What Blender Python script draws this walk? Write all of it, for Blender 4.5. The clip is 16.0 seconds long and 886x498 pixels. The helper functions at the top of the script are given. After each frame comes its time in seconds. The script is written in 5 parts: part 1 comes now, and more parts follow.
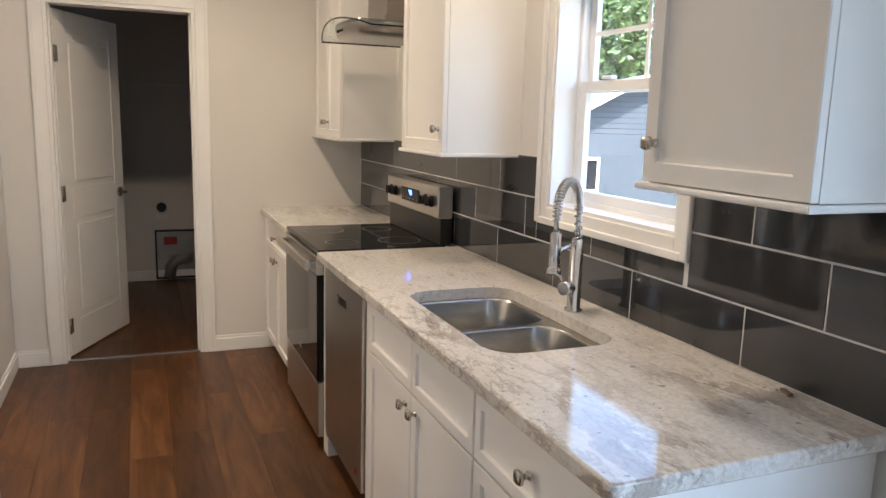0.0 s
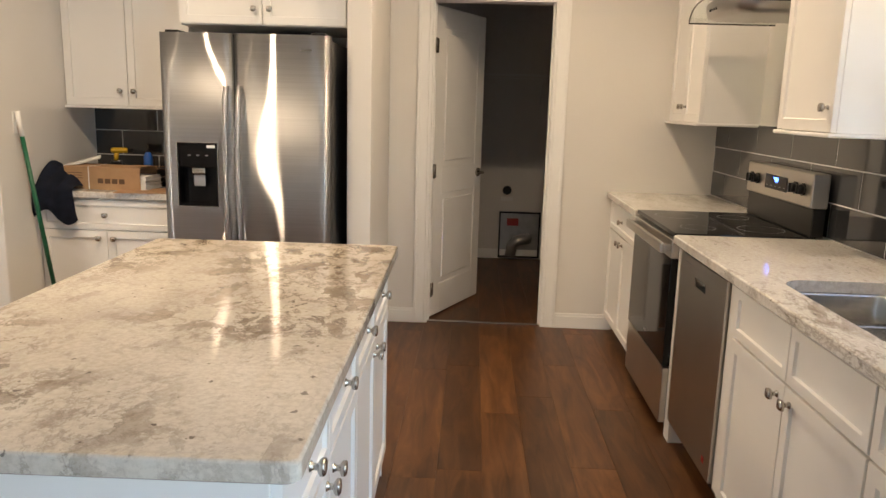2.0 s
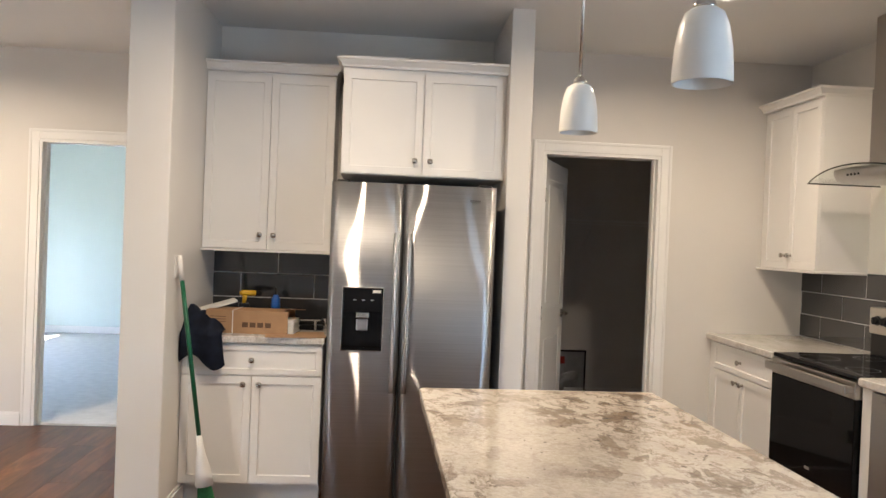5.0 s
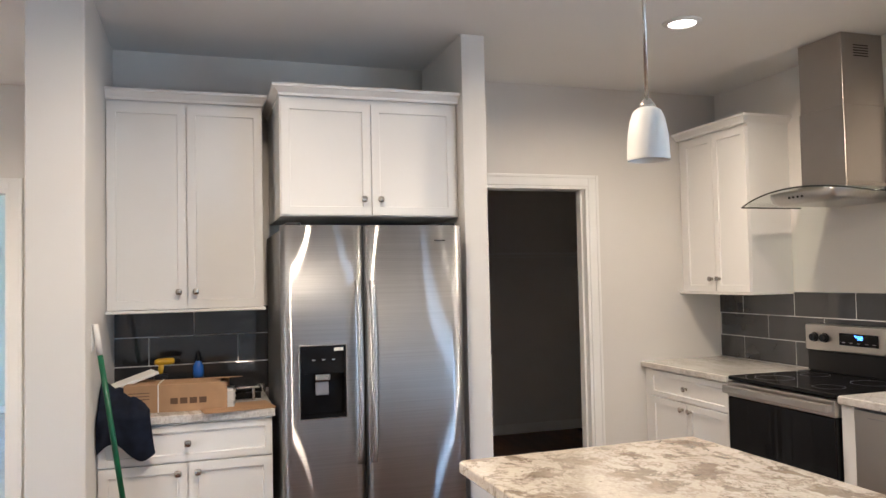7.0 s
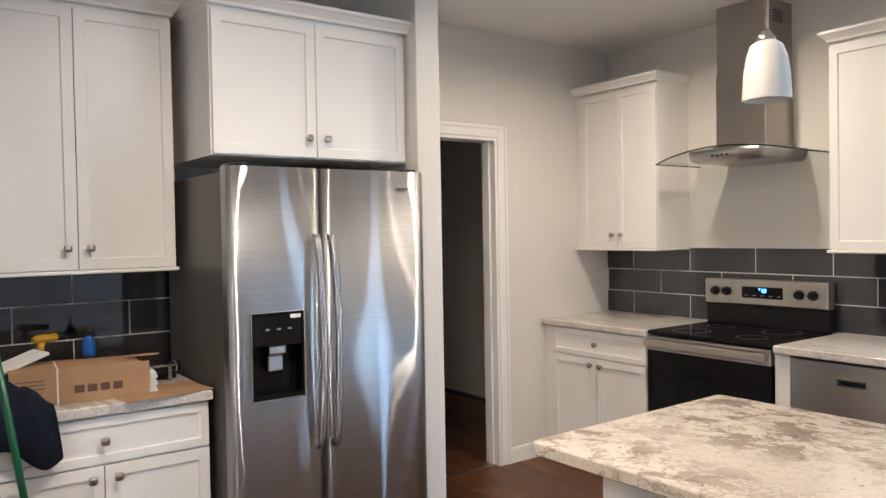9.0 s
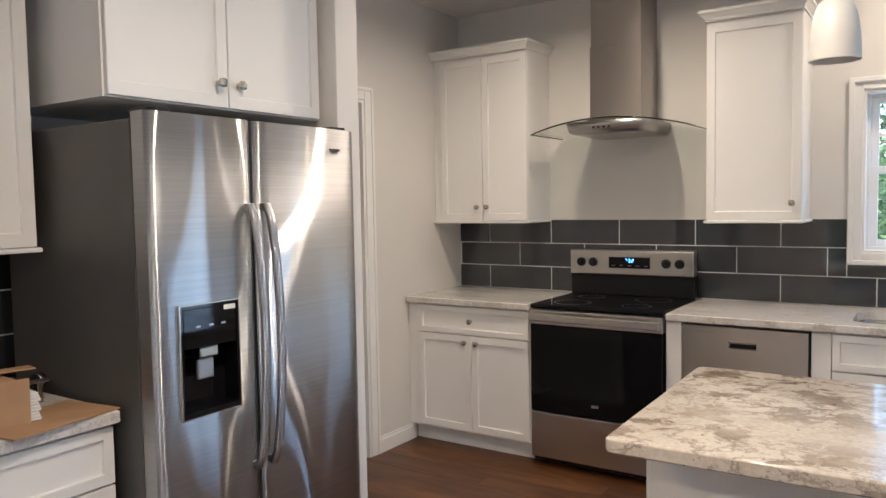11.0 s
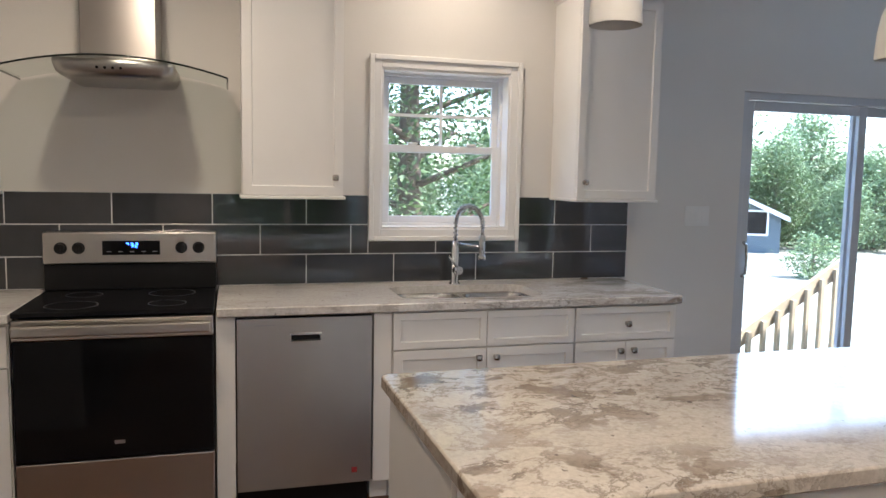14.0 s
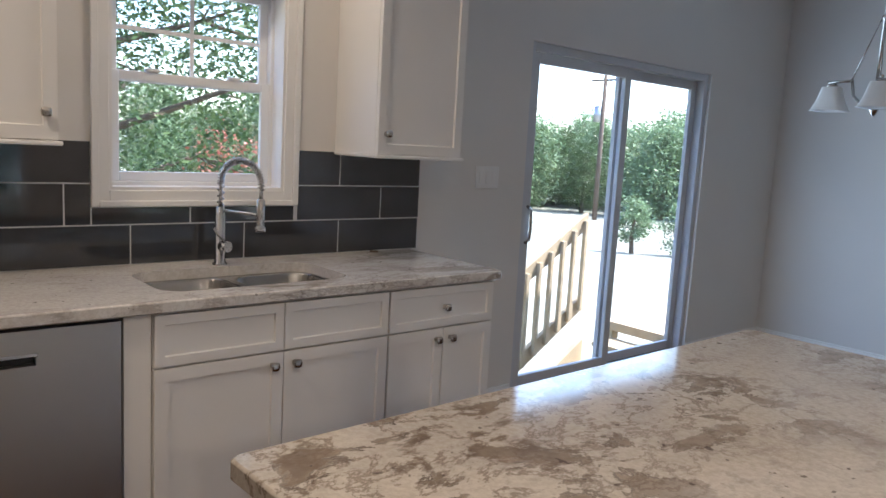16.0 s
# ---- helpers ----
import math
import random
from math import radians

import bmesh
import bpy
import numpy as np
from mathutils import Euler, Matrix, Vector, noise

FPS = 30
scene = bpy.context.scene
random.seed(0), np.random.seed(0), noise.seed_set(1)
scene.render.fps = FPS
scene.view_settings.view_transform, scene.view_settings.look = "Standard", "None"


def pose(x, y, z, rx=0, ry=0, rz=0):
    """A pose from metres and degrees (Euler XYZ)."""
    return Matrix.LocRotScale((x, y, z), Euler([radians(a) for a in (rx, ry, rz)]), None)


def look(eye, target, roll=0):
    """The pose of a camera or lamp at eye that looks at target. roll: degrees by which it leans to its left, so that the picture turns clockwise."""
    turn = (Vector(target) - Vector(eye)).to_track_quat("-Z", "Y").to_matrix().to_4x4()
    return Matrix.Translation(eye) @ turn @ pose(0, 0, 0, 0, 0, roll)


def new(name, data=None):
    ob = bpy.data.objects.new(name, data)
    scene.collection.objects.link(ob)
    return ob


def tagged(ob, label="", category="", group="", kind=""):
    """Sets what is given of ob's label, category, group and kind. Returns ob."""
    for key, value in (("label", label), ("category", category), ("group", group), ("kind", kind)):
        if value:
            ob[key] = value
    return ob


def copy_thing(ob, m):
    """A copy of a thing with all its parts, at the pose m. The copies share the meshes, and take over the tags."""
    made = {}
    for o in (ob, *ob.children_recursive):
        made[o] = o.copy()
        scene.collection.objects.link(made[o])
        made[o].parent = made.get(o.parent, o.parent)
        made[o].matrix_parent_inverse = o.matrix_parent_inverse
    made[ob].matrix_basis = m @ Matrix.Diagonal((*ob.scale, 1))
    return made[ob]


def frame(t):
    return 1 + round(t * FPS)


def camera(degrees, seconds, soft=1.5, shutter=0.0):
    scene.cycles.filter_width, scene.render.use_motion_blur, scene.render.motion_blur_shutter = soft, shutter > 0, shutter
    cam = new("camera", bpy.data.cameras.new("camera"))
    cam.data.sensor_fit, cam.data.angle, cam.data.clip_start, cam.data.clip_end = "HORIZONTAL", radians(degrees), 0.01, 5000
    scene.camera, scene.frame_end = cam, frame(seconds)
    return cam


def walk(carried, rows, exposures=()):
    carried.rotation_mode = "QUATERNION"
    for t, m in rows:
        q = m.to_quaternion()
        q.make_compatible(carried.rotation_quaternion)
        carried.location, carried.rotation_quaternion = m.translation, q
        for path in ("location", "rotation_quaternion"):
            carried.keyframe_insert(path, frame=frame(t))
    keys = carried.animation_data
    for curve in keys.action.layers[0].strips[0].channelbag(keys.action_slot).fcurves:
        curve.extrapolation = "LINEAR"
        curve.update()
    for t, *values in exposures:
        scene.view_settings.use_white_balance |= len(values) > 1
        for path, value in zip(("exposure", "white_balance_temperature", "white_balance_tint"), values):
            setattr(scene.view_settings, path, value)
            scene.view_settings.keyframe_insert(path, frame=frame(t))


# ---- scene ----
cam = camera(61.4, 16.0, 1.5)
PATH = [
    (0, (0.027, 0.447, 1.497), (0.772, 2.271, 1.152), 1.6),
    (0.5, (0.039, 0.387, 1.487), (0.506, 2.296, 1.120), 1.6),
    (1, (0.005, 0.385, 1.458), (0.203, 2.340, 1.083), 2.0),
    (1.5, (-0.078, 0.383, 1.447), (-0.065, 2.344, 1.052), 1.6),
    (2, (-0.145, 0.413, 1.431), (-0.216, 2.376, 1.051), 1.6),
    (2.5, (-0.36, 0.400, 1.408), (-0.474, 2.363, 1.043), 1.0),
    (3, (-0.506, 0.397, 1.421), (-0.639, 2.362, 1.075), 0.2),
    (3.5, (-0.683, 0.44, 1.413), (-0.735, 2.417, 1.114), 0.1),
    (4, (-0.861, 0.413, 1.446), (-0.876, 2.401, 1.222), 0.1),
    (4.5, (-1.105, 0.345, 1.473), (-1.074, 2.341, 1.362), 0.4),
    (4.7, (-1.25, 0.320, 1.465), (-1.172, 2.317, 1.396), 1.3),
    (7, (-2.084, 0.822, 1.5), (-1.466, 2.723, 1.577), -1.2),
    (7.5, (-2.211, 1.038, 1.526), (-1.426, 2.877, 1.567), -1.4),
    (8, (-2.388, 1.192, 1.495), (-1.413, 2.938, 1.518), -1.5),
    (8.5, (-2.547, 1.352, 1.496), (-1.462, 3.032, 1.484), -1.3),
    (10.8, (-3.019, 2.401, 1.475), (-1.424, 3.602, 1.356), -0.8),
    (11, (-2.988, 2.439, 1.483), (-1.328, 3.549, 1.362), -1.0),
    (11.5, (-2.997, 2.674, 1.511), (-1.181, 3.505, 1.39), -1.3),
    (12, (-2.979, 2.889, 1.514), (-1.065, 3.458, 1.409), -1.3),
    (12.5, (-2.846, 3.092, 1.493), (-0.867, 3.374, 1.418), -1.2),
    (13, (-2.763, 3.275, 1.511), (-0.766, 3.295, 1.411), -0.7),
    (13.5, (-2.667, 3.468, 1.514), (-0.688, 3.212, 1.382), 0.1),
    (14, (-2.438, 3.522, 1.472), (-0.523, 2.977, 1.279), 1.1),
    (14.5, (-2.206, 3.48, 1.425), (-0.399, 2.662, 1.171), 2.0),
    (15, (-1.972, 3.528, 1.409), (-0.325, 2.428, 1.131), 2.7),
    (15.5, (-1.766, 3.6, 1.409), (-0.257, 2.318, 1.132), 3.1),
    (16, (-1.479, 3.608, 1.422), (0.027, 2.321, 1.148), 3.2),
]
EXPOSURES = [(0, 3.75, 6150, 10), (1, 3.72, 6400, 10), (2, 3.86, 6850, 10), (3.5, 3.9, 7400, 10), (4.7, 3.92, 6250, 10), (7, 4.02, 5700, 10), (11, 3.7, 5600, 10), (12, 3.4, 5700, 10), (13.5, 3.35, 5850, 10), (14.5, 3.32, 5450, 10), (15.2, 3.1, 5600, 10), (16, 2.93, 5750, 12)]
walk(cam, [(t, look(eye, target, roll)) for t, eye, target, roll in PATH], EXPOSURES)

# ---- world, sun and lamps ----
world = bpy.data.worlds.new("world")
scene.world = world
world.use_nodes = True
wn = world.node_tree.nodes
sky = wn.new("ShaderNodeTexSky")
sky.sky_type, sky.sun_disc = "NISHITA", False
sky.sun_elevation, sky.sun_rotation = radians(58), radians(217)
sky.dust_density = 1.0
wn["Background"].inputs["Strength"].default_value = 0.11
world.node_tree.links.new(sky.outputs["Color"], wn["Background"].inputs["Color"])
sun = new("sun", bpy.data.lights.new("sun", "SUN"))
sun.data.energy, sun.data.angle, sun.data.color = 2.1, radians(0.5), (1.0, 0.94, 0.86)
sun.matrix_world = look((-3.19, -4.23, 8.48), (0, 0, 0))

CEIL = 2.745
CANS = [(0.2, 3.93), (0.92, 2.42), (-1.74, 3.05), (-4.4, 4.5), (-4.6, 1.4)]
CAN_WATTS = 1.95
CAN_SHARE = [0.95, 0.42, 1.25, 2.0, 2.0]
for i, (cx, cy) in enumerate(CANS):
    lamp = new("can_lamp", bpy.data.lights.new("can_lamp", "AREA"))
    lamp.data.shape, lamp.data.size, lamp.data.energy = "DISK", 0.13, CAN_WATTS * CAN_SHARE[i]
    lamp.data.color, lamp.data.spread = (1.0, 0.77, 0.53), radians(165)
    lamp.location = (cx, cy, CEIL - 0.012)

# added area lamp in the patio door's opening, standing in for sky light
door_sky_fill = new("door_sky_fill", bpy.data.lights.new("door_sky_fill", "AREA"))
door_sky_fill.data.shape, door_sky_fill.data.size, door_sky_fill.data.size_y = "RECTANGLE", 1.65, 1.85
door_sky_fill.data.energy, door_sky_fill.data.color = 4.2, (0.58, 0.78, 1.0)
door_sky_fill.matrix_world = look((1.40, -0.30, 1.0), (0.0, -0.30, 1.0))

# ---- materials ----
def material(name, color, rough=0.5, metal=0.0, vary=0.06, scale=6.0, grain=0.0, grain_scale=120.0, coat=0.0, spec=0.5):
    """A surface with colour variation at two scales and a fine relief."""
    m = bpy.data.materials.new(name)
    m.use_nodes = True
    nt = m.node_tree
    b = nt.nodes["Principled BSDF"]
    b.inputs["Roughness"].default_value = rough
    b.inputs["Metallic"].default_value = metal
    b.inputs["Coat Weight"].default_value = coat
    b.inputs["Specular IOR Level"].default_value = spec
    tc = nt.nodes.new("ShaderNodeNewGeometry")
    n1 = nt.nodes.new("ShaderNodeTexNoise")
    n1.inputs["Scale"].default_value, n1.inputs["Detail"].default_value = scale, 5
    nt.links.new(tc.outputs["Position"], n1.inputs["Vector"])
    r = nt.nodes.new("ShaderNodeMapRange")
    r.inputs["From Min"].default_value, r.inputs["From Max"].default_value = 0.3, 0.7
    r.inputs["To Min"].default_value, r.inputs["To Max"].default_value = 1 - vary, 1 + vary
    nt.links.new(n1.outputs["Fac"], r.inputs["Value"])
    mul = nt.nodes.new("ShaderNodeVectorMath")
    mul.operation = "SCALE"
    mul.inputs[0].default_value = color
    nt.links.new(r.outputs["Result"], mul.inputs["Scale"])
    nt.links.new(mul.outputs["Vector"], b.inputs["Base Color"])
    if grain:
        n2 = nt.nodes.new("ShaderNodeTexNoise")
        n2.inputs["Scale"].default_value, n2.inputs["Detail"].default_value = grain_scale, 3
        nt.links.new(tc.outputs["Position"], n2.inputs["Vector"])
        bp = nt.nodes.new("ShaderNodeBump")
        bp.inputs["Strength"].default_value, bp.inputs["Distance"].default_value = grain, 0.002
        nt.links.new(n2.outputs["Fac"], bp.inputs["Height"])
        nt.links.new(bp.outputs["Normal"], b.inputs["Normal"])
    return m


def ramp(nt, source, stops):
    r = nt.nodes.new("ShaderNodeValToRGB")
    while len(r.color_ramp.elements) < len(stops):
        r.color_ramp.elements.new(0.5)
    for e, (p, c) in zip(r.color_ramp.elements, stops):
        e.position, e.color = p, (*c, 1)
    nt.links.new(source, r.inputs["Fac"])
    return r


def mix(nt, fac, a, b):
    n = nt.nodes.new("ShaderNodeMix")
    n.data_type = "RGBA"
    nt.links.new(fac, n.inputs[0])
    for k, v in ((6, a), (7, b)):
        if isinstance(v, tuple):
            n.inputs[k].default_value = (*v, 1)
        else:
            nt.links.new(v, n.inputs[k])
    return n.outputs[2]


def noise_tex(nt, vec, scale, detail=6, rough=0.55, dist=0.0):
    n = nt.nodes.new("ShaderNodeTexNoise")
    for k, v in (("Scale", scale), ("Detail", detail), ("Roughness", rough), ("Distortion", dist)):
        n.inputs[k].default_value = v
    nt.links.new(vec, n.inputs["Vector"])
    return n.outputs["Fac"]


def make_granite(name, clouds, lo, hi, amount, patch=5.0, fade=(0.0, 1.0, 0.0, 0.0), turn=28, stretch=(1.0, 0.72, 1.0)):
    m = bpy.data.materials.new(name)
    m.use_nodes = True
    nt = m.node_tree
    b = nt.nodes["Principled BSDF"]
    geo = nt.nodes.new("ShaderNodeNewGeometry")
    mp = nt.nodes.new("ShaderNodeMapping")
    mp.inputs["Rotation"].default_value = (0, 0, radians(turn))
    mp.inputs["Scale"].default_value = stretch
    nt.links.new(geo.outputs["Position"], mp.inputs["Vector"])
    v = mp.outputs["Vector"]
    cloud = ramp(nt, noise_tex(nt, v, 2.2, 4, 0.6, 0.8), [(0.3, clouds[0]), (0.52, clouds[1]), (0.72, clouds[2])])
    grit = ramp(nt, noise_tex(nt, geo.outputs["Position"], 70, 3, 0.7), [(0.40, (0.86, 0.85, 0.83)), (0.6, (1.0, 1.0, 1.0))])
    base = nt.nodes.new("ShaderNodeMix")
    base.data_type, base.blend_type = "RGBA", "MULTIPLY"
    base.inputs[0].default_value = 1.0
    nt.links.new(cloud.outputs["Color"], base.inputs[6])
    nt.links.new(grit.outputs["Color"], base.inputs[7])
    # taupe patches gathered in drifts, denser towards one end of the slab
    sep = nt.nodes.new("ShaderNodeSeparateXYZ")
    nt.links.new(geo.outputs["Position"], sep.inputs[0])
    along = nt.nodes.new("ShaderNodeMapRange")
    for k, q in zip(("From Min", "From Max", "To Min", "To Max"), fade):
        along.inputs[k].default_value = q
    nt.links.new(sep.outputs["Y"], along.inputs["Value"])
    lift = nt.nodes.new("ShaderNodeMath")
    nt.links.new(noise_tex(nt, v, 1.5, 3, 0.5, 0.6), lift.inputs[0])
    nt.links.new(along.outputs["Result"], lift.inputs[1])
    drift = ramp(nt, lift.outputs["Value"], [(lo, (0.06, 0.06, 0.06)), (hi, (1, 1, 1))])
    body = noise_tex(nt, v, patch, 10, 0.66, 0.35)
    flake = ramp(nt, body, [(0.55, (0, 0, 0)), (0.585, (1, 1, 1))])
    tint = ramp(nt, noise_tex(nt, geo.outputs["Position"], 16, 6, 0.65), [(0.35, (0.12, 0.082, 0.056)), (0.65, (0.26, 0.195, 0.14))])

    def times(p, q):
        n = nt.nodes.new("ShaderNodeMath")
        n.operation = "MULTIPLY"
        nt.links.new(p, n.inputs[0])
        if isinstance(q, float):
            n.inputs[1].default_value = q
        else:
            nt.links.new(q, n.inputs[1])
        return n.outputs["Value"]

    def band(source, centre, width):
        d = nt.nodes.new("ShaderNodeMath")
        d.operation = "SUBTRACT"
        d.inputs[1].default_value = centre
        nt.links.new(source, d.inputs[0])
        q = nt.nodes.new("ShaderNodeMath")
        q.operation = "ABSOLUTE"
        nt.links.new(d.outputs["Value"], q.inputs[0])
        return ramp(nt, q.outputs["Value"], [(width * 0.2, (1, 1, 1)), (width, (0, 0, 0))]).outputs["Color"]
    c = mix(nt, times(times(drift.outputs["Color"], flake.outputs["Color"]), amount), base.outputs[2], tint.outputs["Color"])
    # dark rims along the patches, and thin veins
    rough_mask = ramp(nt, noise_tex(nt, geo.outputs["Position"], 7, 3, 0.6), [(0.38, (0, 0, 0)), (0.54, (1, 1, 1))])
    rim = times(times(band(body, 0.555, 0.020), drift.outputs["Color"]), rough_mask.outputs["Color"])
    c = mix(nt, times(rim, amount), c, (0.075, 0.05, 0.037))
    vein = times(times(band(noise_tex(nt, v, 6.5, 10, 0.70, 0.25), 0.5, 0.024), drift.outputs["Color"]), amount * 0.8)
    c = mix(nt, vein, c, (0.17, 0.122, 0.088))
    fine = ramp(nt, noise_tex(nt, v, 26, 8, 0.7, 0.4), [(0.56, (0, 0, 0)), (0.66, (0.45, 0.45, 0.45))])
    c = mix(nt, fine.outputs["Color"], c, (0.30, 0.25, 0.21))
    speck = ramp(nt, noise_tex(nt, geo.outputs["Position"], 38, 2, 0.5), [(0.715, (0, 0, 0)), (0.74, (0.7, 0.7, 0.7))])
    c = mix(nt, speck.outputs["Color"], c, (0.07, 0.05, 0.045))
    nt.links.new(c, b.inputs["Base Color"])
    b.inputs["Roughness"].default_value = 0.09
    return m


def make_wood_floor():
    m = bpy.data.materials.new("walnut_plank")
    m.use_nodes = True
    nt = m.node_tree
    b = nt.nodes["Principled BSDF"]
    tc = nt.nodes.new("ShaderNodeTexCoord")
    info = nt.nodes.new("ShaderNodeObjectInfo")
    geo = nt.nodes.new("ShaderNodeNewGeometry")
    rnd = nt.nodes.new("ShaderNodeMath")
    nt.links.new(info.outputs["Random"], rnd.inputs[0])
    nt.links.new(geo.outputs["Random Per Island"], rnd.inputs[1])
    off = nt.nodes.new("ShaderNodeVectorMath")
    off.operation = "MULTIPLY_ADD"
    off.inputs[1].default_value = (1, 1, 1)
    nt.links.new(tc.outputs["Object"], off.inputs[0])
    comb = nt.nodes.new("ShaderNodeCombineXYZ")
    big = nt.nodes.new("ShaderNodeMath")
    big.operation = "MULTIPLY"
    big.inputs[1].default_value = 37.0
    nt.links.new(rnd.outputs["Value"], big.inputs[0])
    nt.links.new(big.outputs["Value"], comb.inputs["Z"])
    nt.links.new(comb.outputs["Vector"], off.inputs[2])
    mp = nt.nodes.new("ShaderNodeMapping")
    mp.inputs["Scale"].default_value = (5.5, 0.75, 1.0)
    nt.links.new(off.outputs["Vector"], mp.inputs["Vector"])
    grain = noise_tex(nt, mp.outputs["Vector"], 3.0, 7, 0.62, 1.0)
    gcol = ramp(nt, grain, [(0.3, (0.040, 0.0140, 0.0042)), (0.5, (0.090, 0.0355, 0.0115)), (0.72, (0.160, 0.069, 0.023))])
    fr = nt.nodes.new("ShaderNodeMath")
    fr.operation = "FRACT"
    nt.links.new(rnd.outputs["Value"], fr.inputs[0])
    tone = ramp(nt, fr.outputs["Value"], [(0.0, (0.60, 0.58, 0.56)), (0.5, (0.9, 0.88, 0.86)), (1.0, (1.3, 1.3, 1.25))])
    mm = nt.nodes.new("ShaderNodeMix")
    mm.data_type, mm.blend_type = "RGBA", "MULTIPLY"
    mm.inputs[0].default_value = 1.0
    nt.links.new(gcol.outputs["Color"], mm.inputs[6])
    nt.links.new(tone.outputs["Color"], mm.inputs[7])
    nt.links.new(mm.outputs[2], b.inputs["Base Color"])
    b.inputs["Roughness"].default_value = 0.40
    bp = nt.nodes.new("ShaderNodeBump")
    bp.inputs["Strength"].default_value, bp.inputs["Distance"].default_value = 0.25, 0.002
    nt.links.new(grain, bp.inputs["Height"])
    nt.links.new(bp.outputs["Normal"], b.inputs["Normal"])
    return m


def make_steel(name, color, rough, stretch=(4, 4, 300), streak=0.0):
    """Brushed steel; streak draws its reflections out."""
    m = material(name, color, rough, 1.0, 0.05, 3.0)
    nt = m.node_tree
    b = nt.nodes["Principled BSDF"]
    if streak:
        b.inputs["Anisotropic"].default_value, b.inputs["Anisotropic Rotation"].default_value = streak, 0.25
        tg = nt.nodes.new("ShaderNodeTangent")
        tg.direction_type, tg.axis = "RADIAL", "Z"
        nt.links.new(tg.outputs["Tangent"], b.inputs["Tangent"])
    geo = nt.nodes.new("ShaderNodeNewGeometry")
    mp = nt.nodes.new("ShaderNodeMapping")
    mp.inputs["Scale"].default_value = stretch
    nt.links.new(geo.outputs["Position"], mp.inputs["Vector"])
    bp = nt.nodes.new("ShaderNodeBump")
    bp.inputs["Strength"].default_value, bp.inputs["Distance"].default_value = 0.06, 0.0006
    nt.links.new(noise_tex(nt, mp.outputs["Vector"], 1.0, 2), bp.inputs["Height"])
    nt.links.new(bp.outputs["Normal"], b.inputs["Normal"])
    return m


def make_sheet_steel(name, color):
    """Cross-brushed sheet steel: sharp sideways, drawn out up and down, gently uneven."""
    m = bpy.data.materials.new(name)
    m.use_nodes = True
    nt = m.node_tree
    nt.nodes.remove(nt.nodes["Principled BSDF"])
    gl = nt.nodes.new("ShaderNodeBsdfAnisotropic")
    gl.distribution = "BECKMANN"
    gl.inputs["Roughness"].default_value, gl.inputs["Anisotropy"].default_value = 0.28, 0.88
    tg = nt.nodes.new("ShaderNodeTangent")
    tg.direction_type, tg.axis = "RADIAL", "Z"
    nt.links.new(tg.outputs["Tangent"], gl.inputs["Tangent"])
    geo = nt.nodes.new("ShaderNodeNewGeometry")
    mp = nt.nodes.new("ShaderNodeMapping")
    mp.inputs["Scale"].default_value = (2.0, 2.0, 240.0)
    nt.links.new(geo.outputs["Position"], mp.inputs["Vector"])
    tone = ramp(nt, noise_tex(nt, mp.outputs["Vector"], 1.0, 2), [(0.3, tuple(q * 0.93 for q in color)), (0.7, tuple(q * 1.06 for q in color))])
    nt.links.new(tone.outputs["Color"], gl.inputs["Color"])
    mp2 = nt.nodes.new("ShaderNodeMapping")
    mp2.inputs["Scale"].default_value = (7.0, 7.0, 0.6)
    nt.links.new(geo.outputs["Position"], mp2.inputs["Vector"])
    bp = nt.nodes.new("ShaderNodeBump")
    bp.inputs["Strength"].default_value, bp.inputs["Distance"].default_value = 1.0, 0.0014
    nt.links.new(noise_tex(nt, mp2.outputs["Vector"], 1.0, 1, 0.4), bp.inputs["Height"])
    nt.links.new(bp.outputs["Normal"], gl.inputs["Normal"])
    # a duller second lobe evens the sheet out between the streaks
    dull = nt.nodes.new("ShaderNodeBsdfAnisotropic")
    dull.inputs["Roughness"].default_value = 0.48
    nt.links.new(tone.outputs["Color"], dull.inputs["Color"])
    both = nt.nodes.new("ShaderNodeMixShader")
    both.inputs["Fac"].default_value = 0.42
    nt.links.new(gl.outputs[0], both.inputs[1])
    nt.links.new(dull.outputs[0], both.inputs[2])
    nt.links.new(both.outputs[0], nt.nodes["Material Output"].inputs["Surface"])
    return m


def make_pane(name, gloss=0.07, tint=(1, 1, 1)):
    m = bpy.data.materials.new(name)
    m.use_nodes = True
    nt = m.node_tree
    nt.nodes.remove(nt.nodes["Principled BSDF"])
    tr, gl, mx = nt.nodes.new("ShaderNodeBsdfTransparent"), nt.nodes.new("ShaderNodeBsdfGlossy"), nt.nodes.new("ShaderNodeMixShader")
    tr.inputs["Color"].default_value = (*tint, 1)
    gl.inputs["Roughness"].default_value = 0.02
    mx.inputs["Fac"].default_value = gloss
    nt.links.new(tr.outputs[0], mx.inputs[1])
    nt.links.new(gl.outputs[0], mx.inputs[2])
    nt.links.new(mx.outputs[0], nt.nodes["Material Output"].inputs["Surface"])
    return m


